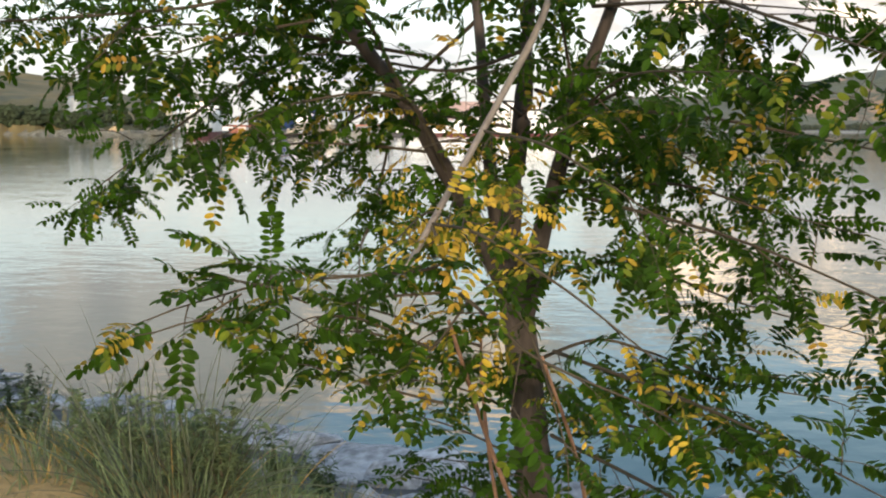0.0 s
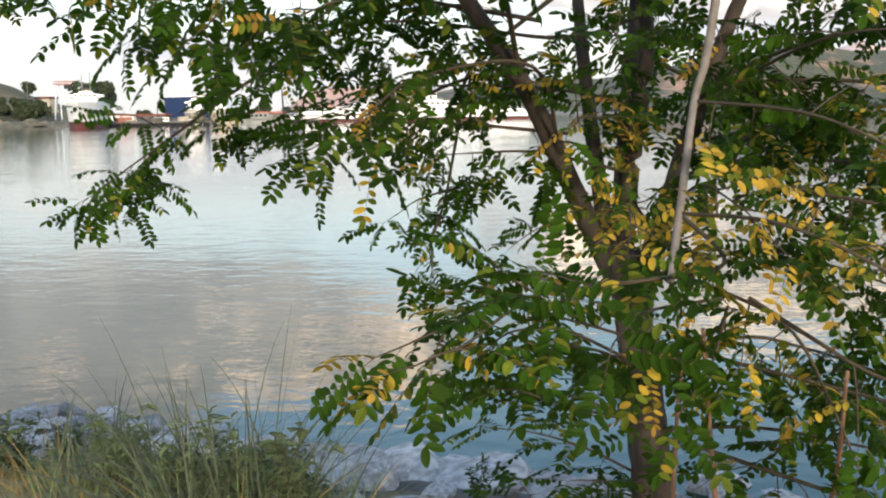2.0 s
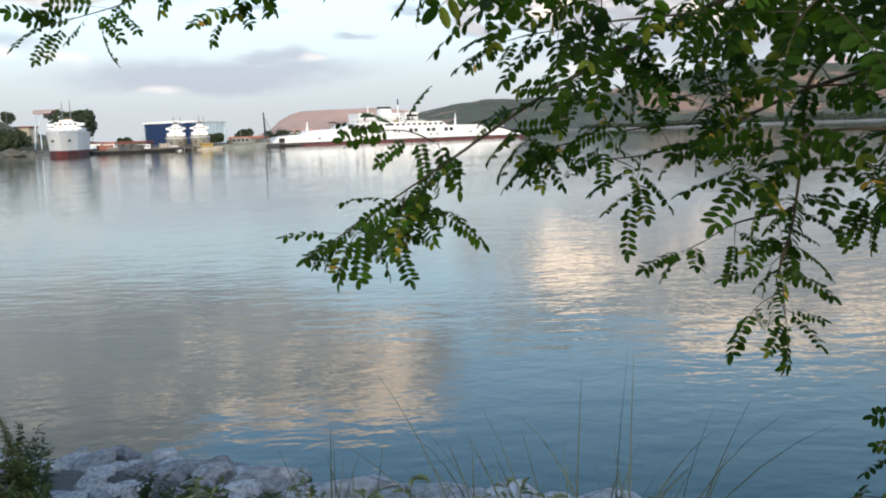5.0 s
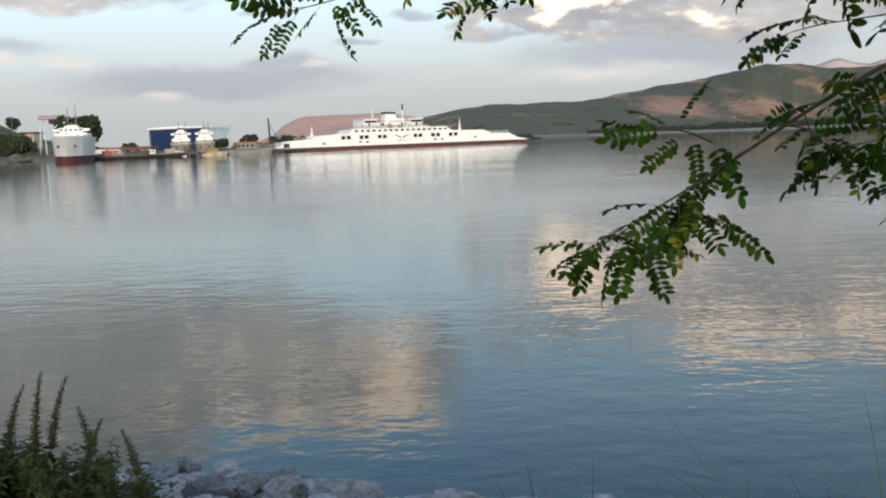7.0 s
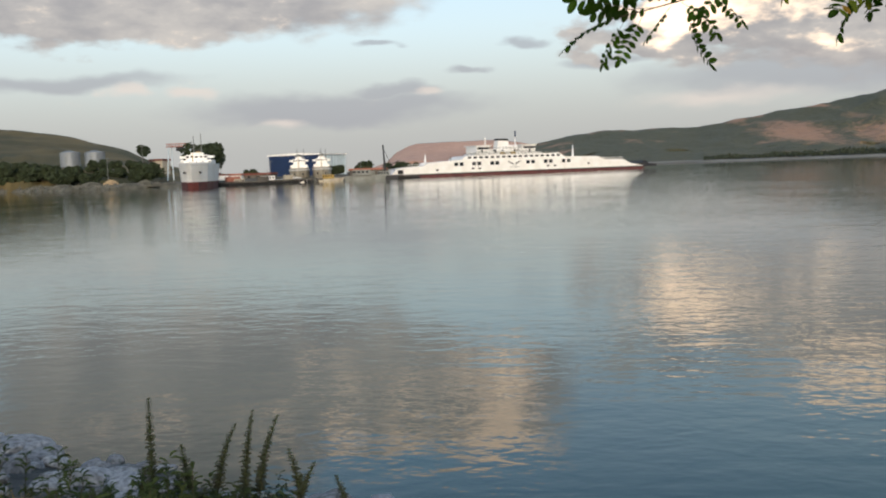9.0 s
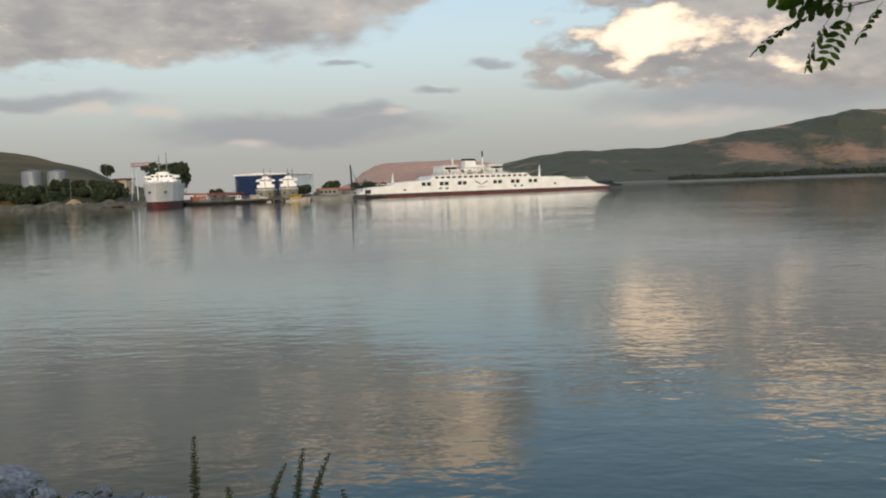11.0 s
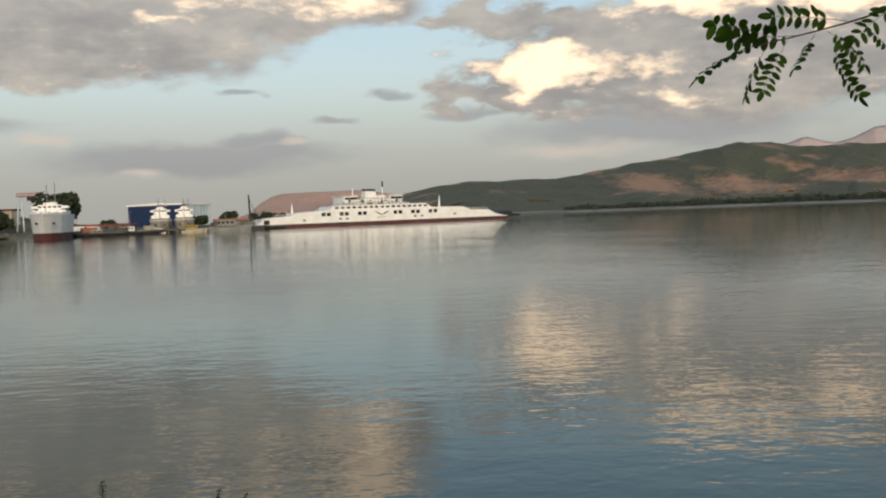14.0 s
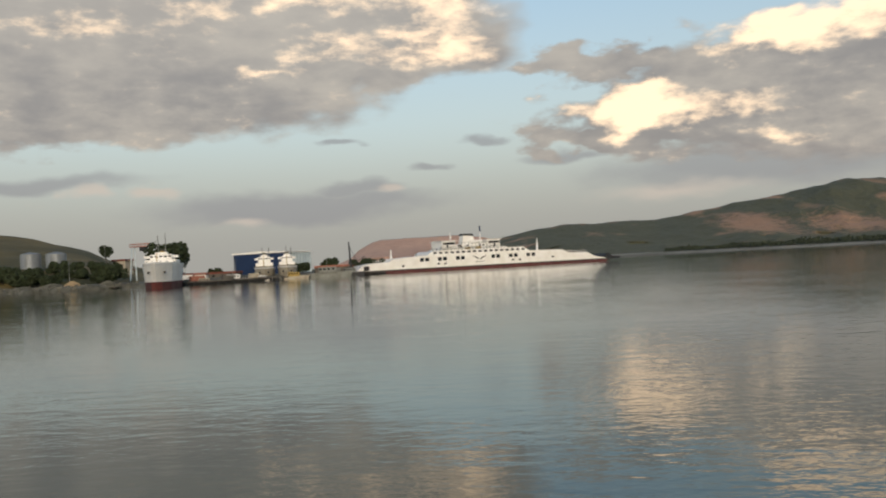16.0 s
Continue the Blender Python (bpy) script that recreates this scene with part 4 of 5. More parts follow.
def make_ferry():
    f = thing("train_ferry", pose(-79.2, 436, 0, 0, 0, 32.6), "long white train ferry with red waterline moored at the quay", "ferry")
    profile("lower_hull", [(-1, -1), (137, -1), (141, 0.8), (141.5, 1.15), (-5, 1.15), (-4, 0.6)], 0.15, 17.85, M_REDLEAD, f, 0.0, "dark red hull band")
    profile("rubbing_strake", [(-5, 1.0), (141.5, 1.0), (141, 1.55), (-5, 1.55)], -0.15, 18.15, M_BLACK, f, 0.0, "black rubbing strake")
    profile("bow_ramp", [(-14, 0.6), (-4, 0.5), (0, 2.6), (-6, 2.4)], 3, 15, M_BLACK, f)
    profile("stern_ramp", [(132, 0.9), (151, 1.1), (151, 2.3), (146, 2.6), (144, 4.2), (142.5, 4.2), (141, 2.9), (132, 2.9)], 3, 15, M_BLACK, f)
    profile("hull", [(-5, 1.45), (141, 1.45), (132, 3.1), (127, 5.4), (115.5, 5.6), (111, 7.4), (92.5, 7.7), (28, 7.4), (14.5, 6.6), (11.5, 5.2), (3, 4.9), (-2, 4.2)], 0, 18, M_WHITE, f)
    profile("passenger_deck", [(33, 7.4), (92, 7.6), (88, 9.8), (36, 9.5), (33.5, 8.4)], 1.2, 16.8, M_WHITE, f)
    profile("sun_deck", [(40, 9.5), (80, 9.7), (78, 10.5), (42, 10.5)], 2.5, 15.5, M_WHITE, f)
    block("deckhouse", 49.5, 68, 4, 14, 10.4, 12.4, M_WHITE, f, 0.3)
    for x0, x1 in ((42, 49.7), (68, 75.7)):
        w = block("wheelhouse", x0, x1, 3, 15, 10.4, 14.2, M_WHITE, f, 0.4)
        block("window_band", x0 + 0.5, x1 - 0.5, 2.93, 3.1, 12.4, 13.5, M_GLASS, w)
        block("roof", x0 - 0.5, x1 + 0.5, 2.6, 15.4, 14.2, 14.5, M_WHITE, w)
    fun = profile("funnel", [(55.6, 12.3), (63, 12.3), (62, 16.6), (56.4, 16.9)], 7, 11, M_WHITE, f)
    profile("funnel_cap", [(56.2, 16.75), (62.3, 16.5), (61.6, 17.6), (56.4, 17.7)], 6.8, 11.2, M_BLACK, fun)
    block("vent", 60, 67, 6, 12, 12.3, 14.4, M_WHITE, f, 0.5)
    rod("mast", (16.8, 9, 6.5), (17, 9, 11.2), 0.7, 0.2, M_WHITE, f)
    rod("mast", (50, 9, 12), (50, 9, 18.4), 0.5, 0.25, M_WHITE, f)
    m2 = rod("mast", (67.2, 9, 12.3), (67.2, 9, 18.6), 0.45, 0.25, M_WHITE, f)
    block("flag", 67.1, 67.5, 8.6, 9.4, 18.5, 21.5, M_BLUE, m2)
    rod("mast", (101.5, 9, 7.4), (101.7, 9, 13.8), 0.7, 0.15, M_WHITE, f)
    rod("mast", (30.5, 9, 7.4), (30.5, 9, 9.6), 0.25, 0.1, M_GREYHULL, f)
    for x in (29.2, 32.0, 38.9, 41.7, 48.9, 51.7, 69.2, 72.1, 79.5, 82.5, 90.1, 93.2):
        block("window", x - 1.05, x + 1.05, -0.06, 0.2, 4.75, 6.45, M_GLASS, f)
    for i in range(17):
        x = 37 + 50.8 * i / 16
        block("window", x - 0.95, x + 0.95, 1.14, 1.4, 8.1, 9.05, M_GLASS, f)
    for x, z in ((19, 3.1), (38.2, 3.3), (41.9, 3.2), (80.8, 3.3), (84.9, 3.3), (105.2, 3.8)):
        block("porthole", x - 0.7, x + 0.7, -0.06, 0.2, z - 0.4, z + 0.4, M_GLASS, f)
    for x0, x1, y, z in ((34, 91, 1.3, 9.6), (41, 79, 2.6, 10.5), (49.5, 68, 4.1, 12.4)):
        bm = bmesh.new()
        for u in (0.45, 0.95):
            box(bm, x0, x1, y, y + 0.1, z + u - 0.06, z + u + 0.06)
        n = int((x1 - x0) / 2)
        for i in range(n + 1):
            x = x0 + (x1 - x0) * i / n
            box(bm, x - 0.07, x + 0.07, y, y + 0.1, z - 0.1, z + 0.9)
        part("railing", bm, M_GREYHULL, f)
    for x in (45, 53, 64, 72):
        block("door", x - 0.5, x + 0.5, 3.9 if 49 < x < 68 else 2.9, 4.2, 10.5, 12.2, M_GLASS, f)
    for x in (52, 57, 66):
        block("window", x - 0.7, x + 0.7, 3.94, 4.2, 11.4, 12.0, M_GLASS, f)
    block("fender", -1.5, 1.2, -0.5, 0.6, 1.8, 3.8, M_BLACK, f)
    # plain winged mark on the side
    bm = bmesh.new()
    for sx in (-1, 1):
        vs = [bm.verts.new((61.3 + sx * x, -0.05, z)) for x, z in ((0, 4.2), (3.6, 6.0), (3.9, 6.5), (0.8, 5.3))]
        bm.faces.new(vs if sx > 0 else list(reversed(vs)))
    part("painted_mark", bm, M_BLACK, f, "dark winged mark")
    block("painted_stripe", 58.8, 63.8, -0.05, 0.1, 3.2, 3.5, M_GREYHULL, f)
    for x0, x1, y, z in ((4, 14, 0.6, 5.3), (112, 127, 0.6, 5.7)):
        bm = bmesh.new()
        box(bm, x0, x1, y, y + 0.12, z + 0.75, z + 0.9)
        for i in range(9):
            x = x0 + (x1 - x0) * i / 8
            box(bm, x - 0.06, x + 0.06, y, y + 0.12, z - 0.5, z + 0.76)
        part("railing", bm, M_WHITE, f)
    for i, x in enumerate((44, 50, 56, 62, 68, 74)):
        block("lifeboat", x - 1.6, x + 1.6, 1.6, 2.6, 9.85, 10.8, M_YELLOW if i in (2, 3) else M_WHITE, f, 0.35)


def make_cargo_ship(x, y, turn, wide, long, deck, house, masts, hull_mat, top_mat, boot, label, group=""):
    """A ship seen bow on: local -y is ahead, origin at the waterline amidships."""
    s = thing("ship", pose(x, y, 0, 0, 0, turn), label, "ship", group)
    w, l = wide / 2, long / 2

    def plan(k):
        return [(0, -l * k), (w * 0.32 * k, -l * 0.86), (w * 0.75 * k, -l * 0.6), (w * k, -l * 0.2), (w * k, l * 0.7), (w * 0.7 * k, l), (-w * 0.7 * k, l), (-w * k, l * 0.7), (-w * k, -l * 0.2), (-w * 0.75 * k, -l * 0.6), (-w * 0.32 * k, -l * 0.86)]
    slab("boot", plan(0.91), -1, boot, M_REDLEAD, s, 1.04, "dull red underwater paint")
    h = slab("hull", plan(1.0), boot, deck, hull_mat, s, 1.1)
    slab("bulwark", [(px * 1.02, py * 1.02) for px, py in plan(1.0)], deck, deck + 0.5, top_mat, s)
    for sx in (-1, 1):
        block("hawse_hole", sx * w * 0.42 - 0.35, sx * w * 0.42 + 0.35, -l * 0.86, -l * 0.8, deck * 0.62, deck * 0.62 + 0.8, M_BLACK, h)
    a = block("deckhouse", -w * 0.86, w * 0.86, -l * 0.25, l * 0.5, deck, deck + (house - deck) * 0.5, top_mat, s, 0.2)
    b = block("bridge", -w * 0.6, w * 0.6, -l * 0.15, l * 0.4, deck + (house - deck) * 0.5, house, top_mat, s, 0.2)
    block("bridge_wing", -w * 0.95, w * 0.95, -l * 0.12, l * 0.1, house - 1.3, house - 0.4, top_mat, b, 0.1)
    block("monkey_island", -w * 0.34, w * 0.34, -l * 0.1, l * 0.1, house, house + 0.9, top_mat, b, 0.1)
    slab("forecastle", [(px * 0.98, py * 0.98) for px, py in plan(1.0) if py < -l * 0.1], deck, deck + (house - deck) * 0.22, hull_mat, s)
    rod("foremast", (0, -l * 0.7, deck), (0, -l * 0.7, deck + (house - deck) * 1.1), 0.2, 0.1, M_YELLOW, s)
    for k in range(5):
        u = -w * 0.5 + w * k * 0.25
        block("window", u - w * 0.08, u + w * 0.08, -l * 0.15 - 0.06, -l * 0.14, house - 1.1, house - 0.5, M_GLASS, b)
        block("window", u * 1.5 - w * 0.07, u * 1.5 + w * 0.07, -l * 0.25 - 0.06, -l * 0.24, deck + 0.7, deck + 1.3, M_GLASS, a)
    for i, (mx, top) in enumerate(masts):
        m = rod("mast", (mx, 0, deck), (mx, 0, top), 0.28, 0.12, M_GREYHULL, s)
        block("crosstree", mx - 1.1, mx + 1.1, -0.1, 0.1, top * 0.8, top * 0.8 + 0.18, M_GREYHULL, m)
    fn = block("funnel", -0.9, 0.9, l * 0.1, l * 0.3, house, house + 2.0, M_YELLOW if wide > 10 else M_BEIGE, s, 0.2)
    block("funnel_top", -0.92, 0.92, l * 0.1 - 0.02, l * 0.3 + 0.02, house + 1.4, house + 2.05, M_BLACK, fn)
    return s


def make_warehouse():
    w = thing("warehouse", pose(-163.5, 500, 2, 0, 0, -14.7), "blue clad warehouse with pale grey end wall and white eaves", "warehouse")
    block("front_wall", 0, 31.5, 0, 0.4, 0, 11.6, M_BLUE, w)
    block("end_wall", 31.2, 31.6, 0.4, 30, 0, 11.4, M_GREYCLAD, w)
    block("back_wall", 0, 31.2, 29.6, 30, 0, 11.6, M_BLUE, w)
    block("far_wall", -0.1, 0.3, 0.4, 29.6, 0, 11.6, M_BLUE, w)
    r = profile("roof", [(-0.6, 11.6), (32.2, 11.6), (32.2, 12.3), (16, 12.9), (-0.6, 12.3)], -0.6, 30.6, M_WHITE, w)
    for i in range(9):
        y = 2.2 + i * 3.3
        block("panel_rib", 31.6, 31.9, y - 0.35, y + 0.35, 0, 11.3, M_GREYCLAD, w)
    for i in range(11):
        block("panel_rib", 2.6 * i + 1.4, 2.6 * i + 1.7, -0.12, 0, 0, 11.5, M_BLUE, w)
    return r


def make_silo(x, y, z):
    s = thing("silo", pose(x, y, z), "pale galvanised steel silo on the hillside", "silo", "storage silos")
    for i in range(4):
        so = Soup()
        so.tube([Vector((0, 0, i * 1.85)), Vector((0, 0, i * 1.85 + 1.75))], 4.85, 4.85, 28)
        ob = new("ring", so.mesh("ring", M_STEEL, smooth=False))
        ob.parent = s
    so = Soup()
    so.tube([Vector((0, 0, 7.3)), Vector((0, 0, 8.3))], 4.95, 0.6, 28)
    ob = new("cap", so.mesh("cap", M_STEEL))
    ob.parent = s


def make_gantry():
    g = thing("gantry_crane", pose(-184, 428, 2, 0, 0, -12), "rusty red and white gantry crane in the shipyard", "crane")
    for x in (-5.2, 5.2):
        for y in (-2.5, 2.5):
            rod("leg", (x * 1.1, y, 0), (x, y * 0.4, 16.5), 0.35, 0.3, M_GREYCLAD, g)
        rod("tie", (x * 1.05, -2.0, 6), (x * 1.05, 2.0, 6), 0.2, 0.2, M_RUST, g)
    bm = bmesh.new()
    for y in (-0.9, 0.9):
        box(bm, -6.5, 5.8, y - 0.15, y + 0.15, 16.5, 16.9)
        box(bm, -6.5, 5.8, y - 0.12, y + 0.12, 17.9, 18.2)
        for i in range(11):
            x = -6.3 + i * 1.2
            box(bm, x - 0.1, x + 0.1, y - 0.1, y + 0.1, 16.9, 17.9)
    part("girder", bm, M_RUST, g)
    block("trolley_cabin", -1.0, 2.0, -1.2, 1.2, 14.6, 16.5, M_BLACK, g)


def make_far_tree(x, y, z, h, w, seed, trunk=0.25, label="dark green leafy tree on the far shore", group=""):
    rng = random.Random(seed)
    t = thing("tree", pose(x, y, z), label, "tree", group)
    s = Soup()
    s.tube([Vector((0, 0, -0.5)), Vector((0.1, 0, h * (trunk + 0.35)))], 0.04 * h * 0.7, 0.02 * h * 0.6, 7)
    for k in range(5):
        a = rng.uniform(0, 6.28)
        s.tube([Vector((0, 0, h * trunk)), Vector((math.cos(a) * w * 0.3, math.sin(a) * w * 0.3, h * rng.uniform(0.6, 0.85)))], 0.016 * h, 0.006 * h, 5)
    ob = new("trunk", s.mesh("trunk", M_BARK))
    ob.parent = t
    c = Soup()
    lobes = [(rng.uniform(-0.32, 0.32) * w, rng.uniform(-0.32, 0.32) * w, h * (trunk + (1 - trunk) * rng.uniform(0.25, 0.8)), rng.uniform(0.2, 0.36) * min(w, h)) for _ in range(11)]
    for _ in range(1700):
        lx, ly, lz, lr = rng.choice(lobes)
        d = Vector((rng.gauss(0, 1), rng.gauss(0, 1), rng.gauss(0, 1))).normalized() * lr * rng.uniform(0.55, 1.05)
        p = Vector((lx, ly, min(lz, h - lr * 0.8))) + Vector((d.x, d.y, d.z * 0.85))
        a = Vector((rng.gauss(0, 1), rng.gauss(0, 1), rng.gauss(0, 1))).normalized()
        b = a.orthogonal().normalized() * (0.06 * w * rng.uniform(0.5, 1.2))
        a = a * (0.07 * w * rng.uniform(0.5, 1.2))
        c.add([p - a, p + b, p + a, p - b], [(0, 1, 2, 3)], [0])
    ob = new("crown", c.mesh("crown", M_FARLEAF))
    ob.parent = t


def quay_front(x):
    return float(np.interp(x, [-700, -330, -250, -215, -190, -182, -150, -112, -86, -66, -58], [520, 425, 402, 376, 378, 402, 388, 412, 428, 480, 620]))


def make_far_shore():
    xs = [*np.arange(-700, -260, 12), *np.arange(-260, -56, 2.0)]
    rs = [-6, -1.5, 0, 1.5, 4, 8, 14, 24, 60, 160, 420]
    verts = []
    for x in xs:
        for r in rs:
            y = quay_front(x) + r
            z = float(np.interp(r, [-6, -1.5, 0, 4, 14, 60, 420], [-3, -0.6, 0.5, 1.7, 2.1, 2.4, 3.0]))
            z += 0.35 * smooth_noise(x, y, 0.12, 4) if r > -1 else 0
            verts.append((x, y, z))
    n = len(rs)
    faces = [(i * n + j, (i + 1) * n + j, (i + 1) * n + j + 1, i * n + j + 1) for i in range(len(xs) - 1) for j in range(n - 1)]
    tagged(new("far_shore", mesh_from("far_shore", verts, faces, M_RUBBLE, smooth=True)), "pale rubble shore of the harbour", "shore", kind="structure")
    # loose boulders on it
    s, rng = Soup(), random.Random(21)
    for _ in range(420):
        x = rng.uniform(-330, -178)
        y = quay_front(x) + rng.uniform(-1.0, 9)
        r = rng.uniform(0.3, 1.4)
        c = Vector((x, y, float(np.interp(y - quay_front(x), [-1.5, 0, 4, 14], [-0.4, 0.5, 1.7, 2.1])) + r * 0.2))
        vs = [c + Vector((math.cos(k * 1.05) * r * rng.uniform(0.7, 1.2), math.sin(k * 1.05) * r * rng.uniform(0.7, 1.2), -r * 0.3)) for k in range(6)]
        vs += [c + Vector((rng.uniform(-0.3, 0.3) * r, rng.uniform(-0.3, 0.3) * r, r * rng.uniform(0.4, 0.8)))]
        s.add(vs, [(k, (k + 1) % 6, 6) for k in range(6)], [0] * 6)
    tagged(new("boulders", s.mesh("boulders", M_RUBBLE)), "grey boulders tipped along the harbour shore", "boulders", kind="stuff")


def make_pier(name, pts, wide, top, label):
    p = thing(name, pose(pts[0][0], pts[0][1], 0), label, "pier", kind="structure")
    for (ax, ay), (bx, by) in zip(pts, pts[1:]):
        l = math.hypot(bx - ax, by - ay)
        bm = box(bmesh.new(), 0, l, 0, wide, top - 0.7, top, 0.08)
        bm2 = bmesh.new()
        n = int(l / 3.5)
        for i in range(n + 1):
            x = l * i / n
            box(bm2, x - 0.35, x + 0.35, 0.1, 0.8, -2, top - 0.7)
        box(bm2, 0, l, 1.5, wide - 0.5, -2, top - 0.7)
        m = pose(ax, ay, 0, 0, 0, math.degrees(math.atan2(by - ay, bx - ax)))
        for nm, b, mat in (("deck", bm, M_CONC), ("piles", bm2, M_BLACK)):
            ob = part(nm, b, mat)
            ob.matrix_world = m
            under(ob, p)


def make_shed(name, x, y, z, turn, l, d, h, wall, roof, label, category="shed"):
    s = thing(name, pose(x, y, z, 0, 0, turn), label, category)
    block("wall", 0, l, 0, d, -0.5, h, wall, s)
    profile("roof", [(-0.4, h), (l + 0.4, h), (l + 0.1, h + 0.9), (0.1, h + 0.9)], -0.5, d + 0.5, roof, s)
    for i in range(max(2, int(l / 4))):
        xx = l * (i + 0.5) / max(2, int(l / 4))
        block("window", xx - 0.6, xx + 0.6, -0.06, 0.1, h * 0.4, h * 0.75, M_GLASS, s)


def make_boat(x, y, turn, l, w, h, hull, top, label):
    b = thing("boat", pose(x, y, 0, 0, 0, turn), label, "boat")
    profile("hull", [(-l / 2, -0.5), (l / 2 - 1, -0.5), (l / 2, h * 0.5), (-l / 2, h * 0.42)], -w / 2, w / 2, hull, b, 0.7)
    c = block("cabin", -l * 0.3, l * 0.12, -w * 0.36, w * 0.36, h * 0.42, h, top, b, 0.15)
    for i in range(4):
        u = -l * 0.26 + l * 0.1 * i
        block("window", u - l * 0.03, u + l * 0.03, -w * 0.36 - 0.05, -w * 0.36 + 0.1, h * 0.68, h * 0.88, M_GLASS, c)
    rod("mast", (-l * 0.1, 0, h), (-l * 0.1, 0, h * 1.9), 0.12, 0.06, M_GREYHULL, b)


make_far_shore()
make_ferry()
make_cargo_ship(-144.3, 352, 17, 13.4, 58, 8.6, 12.6, ((-1.2, 20.0), (1.6, 20.8)), M_WHITE, M_WHITE, 2.3, "white coaster with dull red boot topping moored bow on")
make_cargo_ship(-124.6, 424, 14, 9.0, 30, 5.2, 10.6, ((-0.8, 15.2), (2.2, 15.0)), M_BEIGE, M_WHITE, 1.0, "cream harbour vessel with white wheelhouse and twin masts", "twin harbour vessels")
make_cargo_ship(-114.2, 425, 14, 8.6, 30, 5.4, 10.6, ((-0.2, 15.2), (1.9, 14.8)), M_BEIGE, M_WHITE, 1.0, "cream harbour vessel with white wheelhouse and twin masts", "twin harbour vessels")
make_warehouse()
make_silo(-249.5, 446, 11.2)
make_silo(-236.2, 446, 10.8)
make_gantry()
make_pier("pier_1", ((-147, 366), (-112, 401)), 9, 1.6, "low dark concrete pier on piles")
make_pier("pier_2", ((-112, 409), (-82, 425), (-70, 434)), 8, 1.4, "low dark concrete quay on piles")
make_shed("long_shed", -166, 418, 2, -2, 30, 8, 2.0, M_CONC, M_ROOF, "long low shed with red roof behind the pier")
make_shed("house", -203, 436, 6.5, -8, 7, 7, 6, M_BEIGE, M_ROOF, "small beige house among dark trees", "house")
make_shed("hut", -150, 402, 1.8, 5, 5, 4, 2.2, M_WHITE, M_RUST, "small white quayside hut")
make_shed("shed", -104, 436, 2, 10, 18, 8, 2.4, M_CONC, M_RUST, "dark grey waterside shed with rusty roof")
make_boat(-106.5, 411, 6, 12, 3.5, 3.0, M_BEIGE, M_YELLOW, "small beige boat with a yellow cabin by the quay")
make_boat(-92, 417, 14, 19, 4.5, 4.6, M_GREYHULL, M_GREYHULL, "grey patrol boat moored at the quay")
make_boat(-128, 391, 42, 13, 4, 3.4, M_WHITE, M_WHITE, "small white boat moored by the pier")
make_boat(-155, 385, 10, 9, 3, 2.4, M_RUST, M_WHITE, "small reddish workboat by the shore")
for args in ((-163, 404, 2, 17.0, 17, 3, 0.15), (-201, 425, 9.5, 10.5, 6.5, 4, 0.45), (-190, 404, 2, 9.5, 13, 5, 0.1), (-198, 409, 2, 6.5, 9, 6, 0.1),
             (-243, 413, 2, 10, 20, 7, 0.05), (-256, 415, 2, 11, 20, 8, 0.05), (-231, 411, 2, 8.5, 17, 9, 0.05), (-270, 419, 2, 11, 22, 10, 0.05), (-220, 408, 2, 6, 12, 19, 0.05), (-262, 425, 5, 9, 20, 20, 0.05), (-229, 436, 8, 6, 14, 23, 0.05), (-216, 424, 4, 6, 13, 24, 0.05), (-252, 432, 7, 5, 14, 25, 0.05), (-280, 428, 5, 9, 22, 26, 0.05), (-238, 424, 6, 5, 15, 22, 0.05),
             (-288, 424, 3, 9, 18, 13, 0.05), (-207, 430, 6, 7, 9, 14, 0.1), (-218, 433, 8, 5, 9, 15, 0.1),
             (-112, 446, 2, 5, 9, 11, 0.1), (-99, 447, 2.5, 6, 12, 12, 0.1), (-85, 448, 2.5, 5, 14, 16, 0.1), (-76, 452, 2.5, 4.5, 12, 17, 0.1), (-150, 430, 2.5, 4.5, 8, 18, 0.1)):
    make_far_tree(*args, group="harbour trees")
make_shed("shed", -176, 424, 2, 4, 11, 6, 2.6, M_CONC, M_ROOF, "low workshop with dull red roof near the gantry")
make_boat(-137, 379, 44, 11, 3.4, 2.6, M_BLACK, M_BEIGE, "dark hulled fishing boat moored along the pier")
make_boat(-118, 398, 44, 9, 3, 2.4, M_WHITE, M_WHITE, "small white motorboat moored along the pier")
make_boat(-84, 424, 20, 12, 3.6, 3.6, M_BLACK, M_GREYHULL, "dark workboat moored at the quay")


def make_crate(x, y, z, l, w, h, turn, mat, label):
    c = thing("container", pose(x, y, z, 0, 0, turn), label, "container", "quayside containers")
    block("body", 0, l, 0, w, 0, h, mat, c, 0.06)
    for i in range(6):
        xx = l * (i + 0.5) / 6
        block("rib", xx - 0.12, xx + 0.12, -0.08, 0, 0.15, h - 0.15, mat, c)


make_crate(-141, 374, 1.6, 6, 2.4, 2.0, 45, M_RUST, "rusty red container on the pier")
make_crate(-131, 384, 1.6, 5, 2.4, 1.7, 45, M_CONC, "dark grey container on the pier")
make_crate(-122, 393, 1.6, 4, 2.2, 1.9, 45, M_BEIGE, "cream container on the pier")
make_crate(-100, 420, 1.4, 6, 2.4, 2.2, 28, M_CONC, "dark grey container on the quay")
make_crate(-94, 424, 1.4, 5, 2.4, 2.6, 28, M_GREYHULL, "grey container on the quay")
make_crate(-157, 404, 2, 5, 2.4, 2.2, 10, M_WHITE, "white site container by the pier root")


